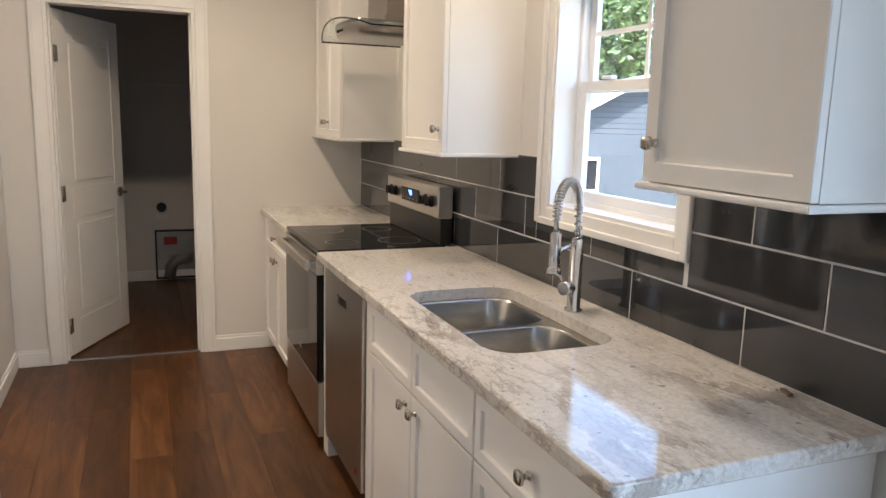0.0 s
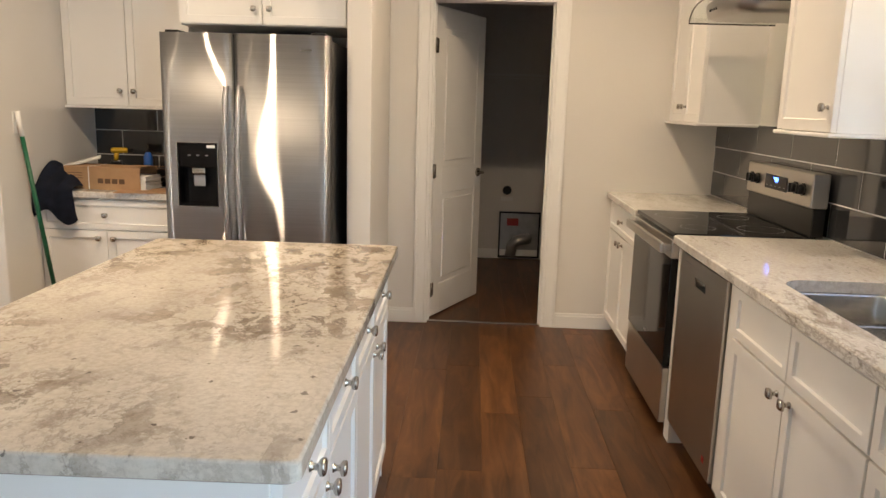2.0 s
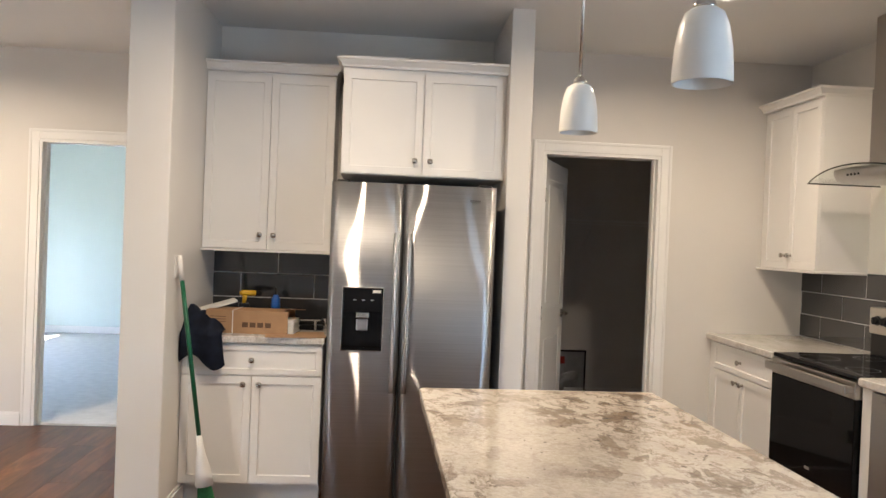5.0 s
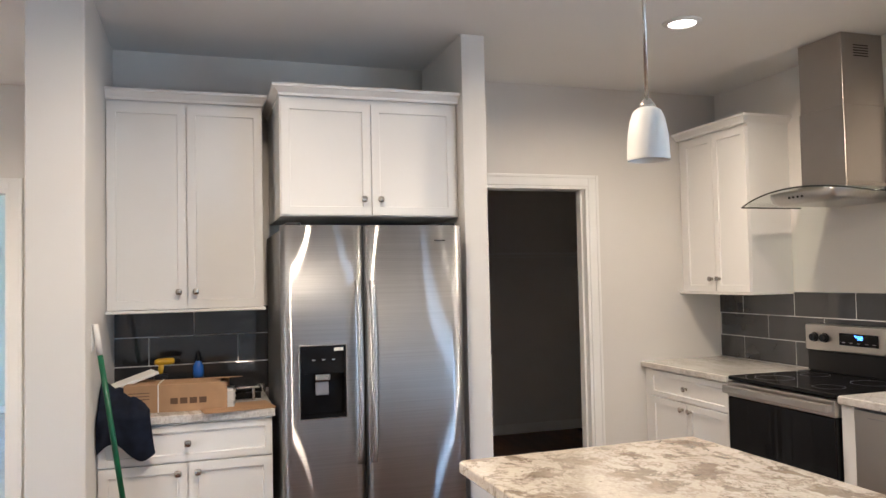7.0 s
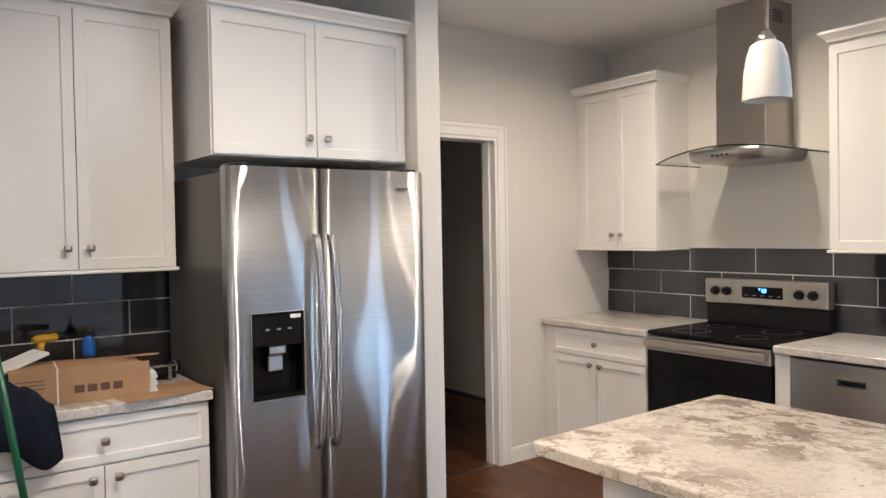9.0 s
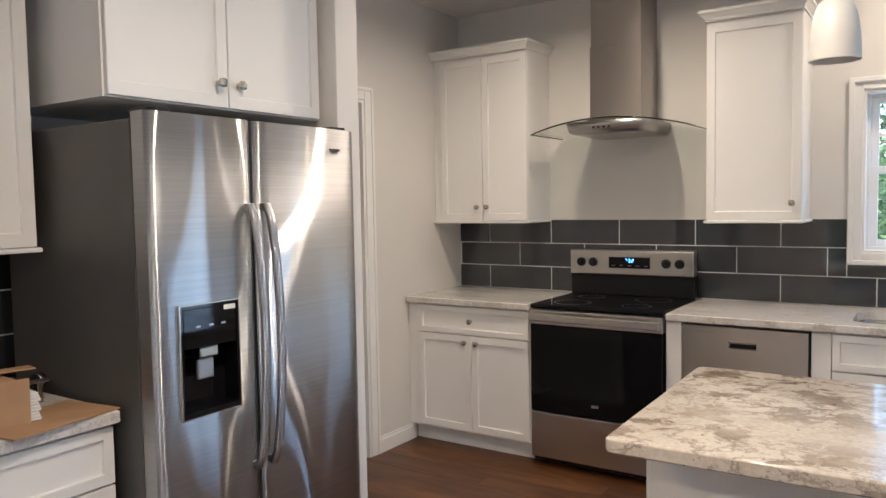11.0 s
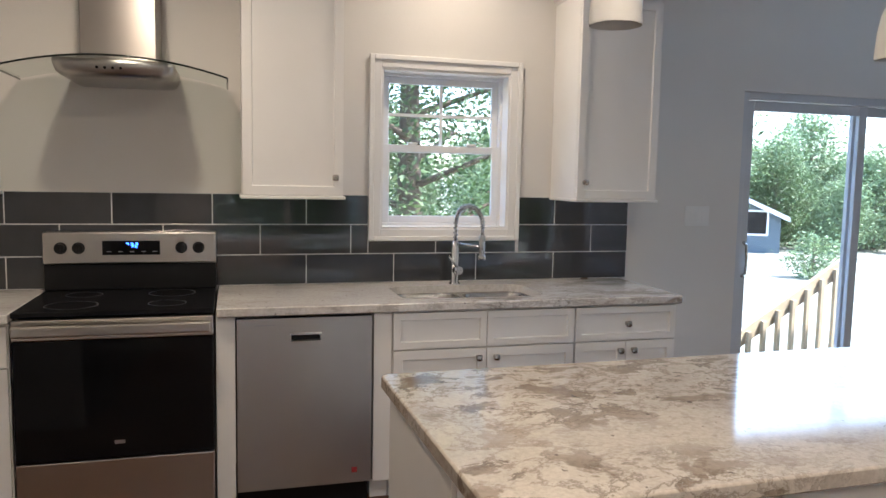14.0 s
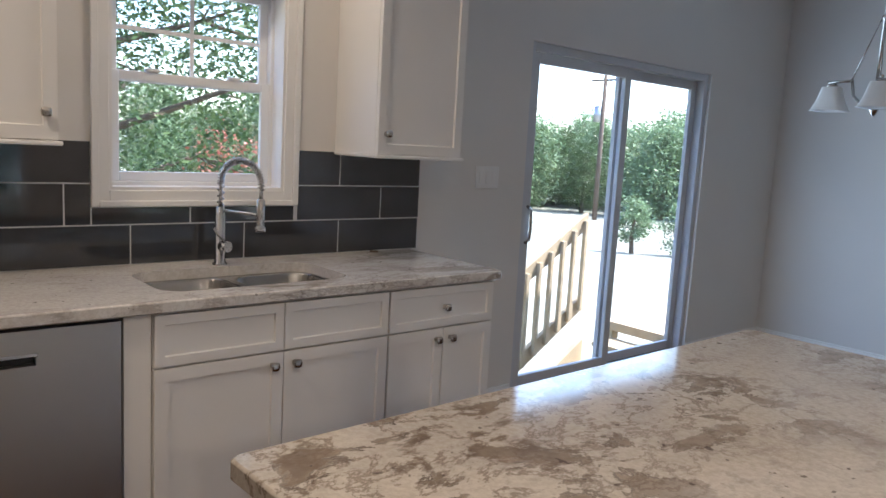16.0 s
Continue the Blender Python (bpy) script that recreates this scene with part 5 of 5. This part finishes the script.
t_ = thing("metal_bracket", pose(-1.90, 4.66, CT), "small steel bracket and fittings on the counter", "hardware")
part("bar", boxes((-0.09, 0.09, -0.012, 0.012, 0.06, 0.068), bevel=0.002), NICKEL, t_)
for x in (-0.06, 0.06):
    part("leg", boxes((x - 0.008, x + 0.008, -0.010, 0.010, 0, 0.0598), bevel=0.002), NICKEL, t_)
f_ = thing("flashlight", pose(-1.86, 4.72, CT + 0.045, 0, 0, 25), "black flashlight with chrome head", "flashlight")
bm = bmesh.new()
tube(bm, [(-0.10, 0, 0), (0.05, 0, 0), (0.06, 0, 0)], [0.014, 0.014, 0.022], 14)
part("barrel", bm, BLACK, f_)
bm = bmesh.new()
tube(bm, [(0.0602, 0, 0), (0.085, 0, 0)], [0.022, 0.024], 14)
part("head", bm, CHROME, f_)
tagged(part("tool_case", boxes((-0.10, 0.06, -0.03, 0.10, 0, 0.0305), bevel=0.004), BLACK), "flat black tool case under a flashlight", "tool case").matrix_world = pose(-1.86, 4.74, CT)

# folded white papers leaning over the cloth
tagged(part("booklet", boxes((-0.13, 0.13, -0.05, 0.05, 0, 0.012), bevel=0.002), PAPER), "stack of white papers leaning on the cloth", "booklet").matrix_world = pose(-2.41, 4.62, CT + 0.125, 3, -16, 22)


def cloth():
    """A dark cloth heaped on the counter and hanging over its front edge."""
    bm = bmesh.new()
    cols, rows = 18, 34
    grid = []
    for j in range(rows + 1):
        v = j / rows
        ring = []
        for i in range(cols + 1):
            u = i / cols
            x = -2.515 + 0.19 * u + 0.045 * u * v
            fold = 0.012 * math.sin(9 * u + 2.5 * v) + 0.008 * noise.noise((u * 7, v * 6, 0))
            if v < 0.55:
                s = v / 0.55
                y = 4.70 - 0.335 * s
                z = CT + 0.012 + 0.12 * (1 - u) ** 0.6 * math.sin(math.pi * min(1, s * 0.93 + 0.07)) + abs(fold) * 1.3
            else:
                s = (v - 0.55) / 0.45
                y = 4.355 - 0.014 - fold * 0.8 - 0.012 * math.sin(math.pi * s)
                z = CT + 0.012 - (0.155 - 0.04 * math.sin(6 * u)) * s
            ring.append(bm.verts.new((x, y, z)))
        grid.append(ring)
    for j in range(rows):
        for i in range(cols):
            bm.faces.new((grid[j][i], grid[j][i + 1], grid[j + 1][i + 1], grid[j + 1][i])).smooth = True
    bmesh.ops.solidify(bm, geom=bm.faces[:], thickness=0.006)
    tagged(part("cloth_bag", bm, NAVY), "crumpled navy cloth hanging over the counter edge", "cloth")


cloth()


def broom():
    b = thing("broom", pose(0, 0, 0), "green-handled broom leaning against the wall end", "broom")
    foot, top = Vector((-2.315, 4.235, 0.0)), Vector((-2.503, 4.235, 1.33))
    d = (top - foot).normalized()
    bm = bmesh.new()
    tube(bm, [foot + d * 0.42, foot + d * 1.22], 0.0115, 12)
    part("handle", bm, GREEN, b, "green enamelled handle")
    bm = bmesh.new()
    tube(bm, [foot + d * 1.2205, foot + d * 1.35], [0.013, 0.012], 12)
    part("grip", bm, WHITE_PLASTIC, b)
    bm = bmesh.new()
    tube(bm, [foot + d * 0.42, foot + d * 0.33, foot + d * 0.24, foot + d * 0.16], [0.014, 0.02, 0.040, 0.045], 14)
    part("wrap", bm, WHITE_PLASTIC, b, "torn white plastic wrap")
    bm = bmesh.new()
    rnd = random.Random(4)
    for k in range(150):
        ox, oy = rnd.uniform(-0.04, 0.04), rnd.uniform(-0.012, 0.012)
        p0 = foot + d * 0.158 + Vector((ox * 0.8, oy, 0))
        p1 = Vector((foot.x + ox * 1.35, foot.y + oy * 1.8, 0.003))
        tube(bm, [p0, p1], 0.0018, 4, False)
    part("bristles", bm, BRISTLE, b, "green plastic bristles")


broom()

# small bit of debris on the sink counter by the tile
tagged(part("wood_scrap", boxes((-0.02, 0.02, -0.006, 0.006, 0, 0.008), bevel=0.002), BARK), "tiny brown scrap on the counter", "scrap").matrix_world = pose(1.34, 1.62, CT, 0, 0, 70)

# ---- outside ----
def ground():
    bm = bmesh.new()
    n = 40
    for i in range(n + 1):
        for j in range(n + 1):
            u, v = -1 + 2 * i / n, -1 + 2 * j / n
            x, y = 12 * u + 400 * u ** 5, 12 * v + 400 * v ** 5
            d = math.hypot(x, y)
            z = -0.85 - 1.2 * max(0, min(1, (d - 8) / 18)) + 0.05 * noise.noise((x * 0.3, y * 0.3, 0))
            bm.verts.new((x, y, z))
    bm.verts.ensure_lookup_table()
    for i in range(n):
        for j in range(n):
            a = i * (n + 1) + j
            bm.faces.new([bm.verts[k] for k in (a, a + n + 1, a + n + 2, a + 1)]).smooth = True
    return setting("ground", bm, GROUND, "sunlit dry lawn and pale dirt around the house", "ground")


ground()


def floor_z(x, y):
    return -0.85 - 1.2 * max(0, min(1, (math.hypot(x, y) - 8) / 18))


def tree(x, y, h, r, leaves, size, mat, seed, name="tree", label="leafy green tree", low=0.25, limbs=9):
    """A tapered trunk with limbs, and a crown of single leaves gathered in clumps."""
    rnd = random.Random(seed)
    t = thing(name, pose(x, y, floor_z(x, y)), label, "tree", "trees")
    bm = bmesh.new()
    tr = h * 0.022 + 0.03
    tube(bm, [(0, 0, -0.2), (0.04, 0.02, h * 0.3), (-0.05, 0.06, h * 0.6), (0.03, 0, h * 0.92)], [tr * 1.3, tr, tr * 0.65, tr * 0.15], 8)
    tips = []
    for k in range(limbs):
        a = 2.4 * k + rnd.uniform(-0.4, 0.4)
        z = h * (low + (0.9 - low) * (k + 0.5) / limbs)
        reach = r * math.sin(math.pi * min(0.95, 0.28 + 0.62 * (k + 0.5) / limbs)) * rnd.uniform(0.75, 1.1)
        end = Vector((math.cos(a) * reach, math.sin(a) * reach, z + reach * rnd.uniform(-0.1, 0.35)))
        mid = Vector((end.x * 0.5, end.y * 0.5, z + reach * 0.12))
        tube(bm, [(0, 0, z - 0.15), mid, end], [tr * 0.3, tr * 0.17, tr * 0.05], 5, False)
        tips += [mid, end, (mid + end) / 2]
        for q in range(2):
            e2 = mid + Vector((rnd.uniform(-1, 1), rnd.uniform(-1, 1), rnd.uniform(-0.2, 0.6))) * reach * 0.45
            tube(bm, [mid, e2], [tr * 0.12, tr * 0.04], 4, False)
            tips.append(e2)
    tips.append(Vector((0, 0, h * 0.93)))
    part("trunk", bm, BARK, t)
    verts, faces = [], []
    for k in range(leaves):
        c = rnd.choice(tips)
        s = r * 0.24
        p = c + Vector((rnd.gauss(0, s), rnd.gauss(0, s), rnd.gauss(0, s * 0.75)))
        a = Vector((rnd.gauss(0, 1), rnd.gauss(0, 1), rnd.gauss(0, 0.6))).normalized()
        b = a.cross(Vector((rnd.gauss(0, 1), rnd.gauss(0, 1), rnd.gauss(0, 1)))).normalized()
        q = size * rnd.uniform(0.6, 1.3)
        i = len(verts)
        verts += [p - a * q, p + b * q * 0.45, p + a * q, p - b * q * 0.45]
        faces.append((i, i + 1, i + 2, i + 3))
    me = bpy.data.meshes.new("crown")
    me.from_pydata([tuple(v) for v in verts], [], faces)
    me.materials.append(mat)
    cr = new("crown", me)
    cr.parent = t
    return t


tree(8.6, 0.9, 7.2, 3.4, 46000, 0.05, LEAF, 11, label="big leafy tree outside the kitchen window", low=0.10, limbs=16)
tree(11.5, 5.0, 6.5, 2.8, 14000, 0.07, LEAF, 12, label="leafy tree beside the kitchen window view", low=0.16, limbs=12)
tree(13.0, -3.2, 2.6, 1.3, 2500, 0.07, LEAF_RED, 13, name="flowering_shrub", label="reddish flowering shrub in the yard", low=0.1)
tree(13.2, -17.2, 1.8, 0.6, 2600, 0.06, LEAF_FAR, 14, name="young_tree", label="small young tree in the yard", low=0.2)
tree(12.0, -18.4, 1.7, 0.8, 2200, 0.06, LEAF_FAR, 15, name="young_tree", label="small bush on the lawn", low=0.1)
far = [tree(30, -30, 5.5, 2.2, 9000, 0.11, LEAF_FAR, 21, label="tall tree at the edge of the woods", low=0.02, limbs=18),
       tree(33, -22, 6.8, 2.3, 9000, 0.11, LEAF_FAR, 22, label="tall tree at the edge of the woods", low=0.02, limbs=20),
       tree(27, 12, 8.5, 3.2, 10000, 0.13, LEAF, 23, label="tall leafy tree beyond the yard", low=0.08, limbs=14)]
rnd = random.Random(5)
k = 0
for ring, count in ((40, 36), (48, 36)):
    for i in range(count):
        a = radians(-86 + 172 * (i + rnd.uniform(-0.35, 0.35)) / count)
        x, y = ring * math.cos(a) + rnd.uniform(-2, 2), ring * math.sin(a) + rnd.uniform(-2, 2)
        src = far[k % 3]
        k += 1
        s = rnd.uniform(0.68, 1.02) * (1.0 if ring == 40 else 1.2)
        if a > radians(12):
            s *= 1.6
        elif src is far[2]:
            s *= 0.6
        c = copy_thing(src, pose(x, y, floor_z(x, y), 0, 0, rnd.uniform(0, 360)) @ Matrix.Diagonal((s, s, s, 1)))
        c.matrix_basis = pose(x, y, floor_z(x, y), 0, 0, rnd.uniform(0, 360)) @ Matrix.Diagonal((s, s, s, 1))
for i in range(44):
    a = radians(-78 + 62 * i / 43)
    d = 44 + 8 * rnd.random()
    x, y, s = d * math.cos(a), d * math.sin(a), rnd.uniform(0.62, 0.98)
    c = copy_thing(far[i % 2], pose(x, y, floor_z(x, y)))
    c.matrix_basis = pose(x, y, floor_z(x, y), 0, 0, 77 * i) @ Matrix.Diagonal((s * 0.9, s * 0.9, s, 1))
for i in range(7):
    a = radians(150 + 60 * i / 6)
    x, y = 26 * math.cos(a), 26 * math.sin(a)
    copy_thing(far[i % 3], pose(x, y, floor_z(x, y), 0, 0, 50 * i))

for x, y, k in ((-17, 0.5, 2), (-18.5, 5.5, 2), (-16, -5.5, 2), (-20, 10, 2)):
    copy_thing(far[k], pose(x, y, floor_z(x, y), 0, 0, 40 * y))


def stairs_rail():
    """Handrail of the wooden steps outside the patio door; the steps go down towards +y."""
    x = 2.55
    st = thing("porch_steps", pose(0, 0, 0), "raw lumber porch landing with steps and baluster rail", "steps")
    part("landing", boxes((EX + WALL_T + 0.01, x + 0.08, -3.4, -1.84, -0.14, -0.06), bevel=0.004), LUMBER, st)
    for px in (1.6, x):
        for py in (-3.35, -1.90):
            part("post", boxes((px - 0.045, px + 0.045, py - 0.045, py + 0.045, -1.2, -0.1405), bevel=0.003), LUMBER, st)
    n = 5
    for k in range(n):
        y = -1.84 + 0.27 * k
        part("tread", boxes((1.62, x - 0.06, y, y + 0.29, -0.24 - 0.165 * k, -0.20 - 0.165 * k), bevel=0.004), LUMBER, st)
    sl = -0.60
    y0, y1 = -1.42, 0.3

    def beam(nm, za, w, hgt, xx):
        bm = bmesh.new()
        vs = [[bm.verts.new((xx + sx * w / 2, y, za + sl * (y - y0) + sz * hgt / 2)) for sx, sz in ((-1, -1), (1, -1), (1, 1), (-1, 1))] for y in (y0, y1)]
        skin(bm, vs[0], vs[1])
        bm.faces.new(vs[0])
        bm.faces.new(vs[1])
        part(nm, bm, LUMBER, st)
    beam("top_rail", 0.86, 0.04, 0.13, x)
    beam("bottom_rail", 0.15, 0.04, 0.13, x)
    beam("stringer", -0.28, 0.05, 0.24, x - 0.04)
    for k in range(12):
        y = y0 + 0.05 + 0.135 * k
        zc = 0.86 + sl * (y - y0)
        part("baluster", boxes((x - 0.056, x - 0.022, y - 0.017, y + 0.017, zc - 0.74, zc + 0.03), bevel=0.002), LUMBER, st)


stairs_rail()


def house(m, W, D, H, rise, label, siding=SIDING):
    """A gabled neighbour's house with lap siding; the gable faces -y."""
    h = thing("neighbour_house", m, label, "house")
    bm = bmesh.new()
    n = int(H / 0.2)
    for k in range(n):
        z = H * k / n
        box(bm, -W / 2 - 0.01, W / 2 + 0.01, -0.012, D, z, z + H / n - 0.012)
        box(bm, -W / 2, W / 2, 0, D - 0.01, z + H / n - 0.012, z + H / n)
    m2 = int(rise / 0.2)
    for k in range(m2):
        z = H + rise * k / m2
        w = W / 2 * (1 - (k + 1) / m2) + 0.02
        box(bm, -w - 0.15, w + 0.15, -0.012, D, z, z + rise / m2 - 0.012)
    part("wall", bm, siding, h)
    for s in (-1, 1):
        bm = bmesh.new()
        pts = [(s * (W / 2 + 0.4), H - 0.4 * rise / (W / 2)), (0, H + rise + 0.02)]
        vs = [bm.verts.new((x, y, z + t)) for x, z in pts for y in (-0.45, D + 0.45) for t in (0.0, 0.16)]
        bmesh.ops.convex_hull(bm, input=vs)
        part("roof", bm, ROOF, h)
        bm = bmesh.new()
        vs = [bm.verts.new((x, y, z + t)) for x, z in pts for y in (-0.50, -0.452) for t in (-0.05, 0.17)]
        bmesh.ops.convex_hull(bm, input=vs)
        part("rake_board", bm, TRIM, h)
    for x in (-W / 4, W / 4):
        w = part("window", boxes((x - 0.55, x + 0.55, -0.06, -0.013, 0.9, 2.2)), TRIM, h)
        part("pane", boxes((x - 0.45, x + 0.45, -0.066, -0.061, 1.0, 2.1)), BLACK_GLASS, w)
    return h


house(pose(17.5, 24.0, -2.0, 0, 0, -20), 8.0, 9.0, 2.9, 2.2, "grey sided neighbour house with gable roof")
house(pose(30.2, -21.2, -2.1, 0, 0, -128), 4.4, 7.0, 1.9, 1.0, "distant low blue grey house at the woods", PALE_SIDING)
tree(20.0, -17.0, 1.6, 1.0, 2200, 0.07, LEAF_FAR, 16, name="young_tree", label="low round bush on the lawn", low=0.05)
tree(21.0, 33.0, 10.5, 4.2, 7000, 0.2, LEAF, 32, label="tall tree behind the neighbour house", low=0.15, limbs=14)
tree(15.0, 35.0, 11.0, 4.2, 7000, 0.2, LEAF, 33, label="tall tree behind the neighbour house", low=0.15, limbs=14)
g = thing("waste_bin", pose(13.2, 18.8, floor_z(13.2, 18.8)), "blue wheeled waste bin beside the house", "waste bin")
bm = bmesh.new()
skin(bm, loop(bm, rounded(-0.24, 0.24, -0.26, 0.26, 0.05), 0.05)[0], loop(bm, rounded(-0.29, 0.29, -0.32, 0.32, 0.05), 0.98)[0])
part("bin", bm, BLUE, g)
part("lid", boxes((-0.31, 0.31, -0.35, 0.33, 0.981, 1.04), bevel=0.015), BLUE, g)
for x in (-0.25, 0.25):
    bm = bmesh.new()
    tube(bm, [(x - 0.03, 0.22, 0.1), (x + 0.03, 0.22, 0.1)], 0.1, 14)
    part("wheel", bm, BLACK, g)
u = thing("utility_pole", pose(23.5, -28.2, -2.1), "weathered wooden utility pole with transformer", "utility pole")
bm = bmesh.new()
tube(bm, [(0, 0, -0.2), (0, 0, 7.6)], [0.14, 0.10], 10)
part("pole", bm, BARK, u)
bm = bmesh.new()
tube(bm, [(0.25, 0.1, 5.2), (0.25, 0.1, 6.0)], 0.22, 14)
part("transformer", bm, GALV, u)
bm = bmesh.new()
tube(bm, [(0, 0, 7.0), (-0.9, 0.6, 7.25)], 0.03, 8)
part("lamp_arm", bm, GALV, u)
part("crossarm", boxes((-0.9, 0.9, -0.05, 0.05, 7.3, 7.4)), BARK, u)


# ---- backsplash tiles ----
def tiles(parent_name, axis, face, a0, a1, joint, rows, cuts, label):
    """Tiles in running bond on a wall; axis y: face is x, axis x: face is y. cuts: holes (a0, a1, z) above z."""
    bm = bmesh.new()
    for c in cuts["grout"]:
        if axis == "y":
            box(bm, face + 0.0015, face + 0.0115, c[0], c[1], c[2], c[3])
        else:
            box(bm, c[0], c[1], face + 0.0015, face + 0.0115, c[2], c[3])
    p = setting(parent_name, bm, GROUT, label, "backsplash")
    cache = {}
    P, g = 0.4535, 0.0052
    for r, (z0, z1) in enumerate(rows):
        s = joint + (P / 2 if r % 2 else 0)
        k0 = math.floor((a0 - s) / P)
        a = s + k0 * P
        while a < a1:
            lo, hi, zt = max(a, a0), min(a + P, a1), z1
            pieces = [(lo, hi, z0, z1)]
            for c0, c1, cz0 in cuts["holes"]:
                nxt = []
                for l, h, q0, q1 in pieces:
                    if h <= c0 or l >= c1 or q1 <= cz0:
                        nxt.append((l, h, q0, q1))
                        continue
                    if l < c0:
                        nxt.append((l, c0, q0, q1))
                    if h > c1:
                        nxt.append((c1, h, q0, q1))
                    if q0 < cz0:
                        nxt.append((max(l, c0), min(h, c1), q0, cz0))
                pieces = nxt
            for l, h, q0, q1 in pieces:
                w, t = round(h - l - g, 4), round(q1 - q0 - g, 4)
                if w < 0.01 or t < 0.008:
                    continue
                key = (w, t)
                if key not in cache:
                    b = bmesh.new()
                    if axis == "y":
                        box(b, 0, 0.0075, -w / 2, w / 2, -t / 2, t / 2, 0.0012)
                    else:
                        box(b, -w / 2, w / 2, 0, 0.0075, -t / 2, t / 2, 0.0012)
                    me = bpy.data.meshes.new("tile")
                    b.to_mesh(me)
                    b.free()
                    me.materials.append(TILE)
                    cache[key] = me
                ob = new("tile", cache[key])
                ob.parent = p
                c, z = (l + h) / 2, (q0 + q1) / 2
                ob.location = (face, c, z) if axis == "y" else (c, face, z)
            a += P


ROWS3 = [(0.9155, 1.067), (1.067, 1.2185), (1.2185, 1.370)]
tiles("backsplash", "y", EX - 0.0115, 1.342, 5.209, 4.519, ROWS3,
      {"holes": [(2.011, 2.842, 1.133)], "grout": [(1.343, 2.011, 0.9155, 1.369), (2.011, 2.842, 0.9155, 1.133), (2.842, 5.209, 0.9155, 1.369)]},
      "charcoal glass tile backsplash with pale grout")
tiles("backsplash_niche", "x", 5.075 - 0.0115, -2.519, -0.9, -2.121, ROWS3,
      {"holes": [], "grout": [(-2.519, -0.9, 0.9155, 1.369)]}, "charcoal tile backsplash in the fridge niche")

# ---- floor planks ----
PW, PL = 0.181, 1.22
cache = {}


def plank_mesh(w, l):
    key = (round(w, 3), round(l, 3))
    if key not in cache:
        b = bmesh.new()
        vs = box(b, -w / 2 + 0.0003, w / 2 - 0.0003, -l / 2 + 0.0003, l / 2 - 0.0003, -0.011, 0)
        es = [e for e in b.edges if all(v.co.z > -0.001 for v in e.verts)]
        bmesh.ops.bevel(b, geom=es, offset=0.0006, segments=1, affect="EDGES")
        me = bpy.data.meshes.new("plank")
        b.to_mesh(me)
        b.free()
        me.materials.append(PLANK)
        cache[key] = me
    return cache[key]


rnd = random.Random(9)
rest = bmesh.new()
x = EX - 0.002
row = 0
while x > WX:
    x0 = max(x - PW, WX)
    off = rnd.uniform(0, PL)
    y = SY - off
    while y < 7.44:
        a, b_ = max(y, SY), min(y + PL, 5.958 if x0 < -1.45 else 7.44)
        if b_ - a > 0.03:
            if x0 > -4.2 and b_ > -0.4:
                ob = new("plank", plank_mesh(x - x0, b_ - a))
                ob.parent = subfloor
                ob.location = ((x + x0) / 2, (a + b_) / 2, 0)
            else:
                box(rest, x0 + 0.0006, x - 0.0006, a + 0.0006, b_ - 0.0006, -0.011, 0)
        y += PL
    x = x0
    row += 1
fr_ = part("planks", rest, PLANK, subfloor)
fr_["kind"] = "stuff"
setting("floor_laundry_base", boxes((-1.45, 1.6, 6.0801, 7.55, -0.14, -0.012)), GAP, "dark subfloor under the laundry planks", "floor")
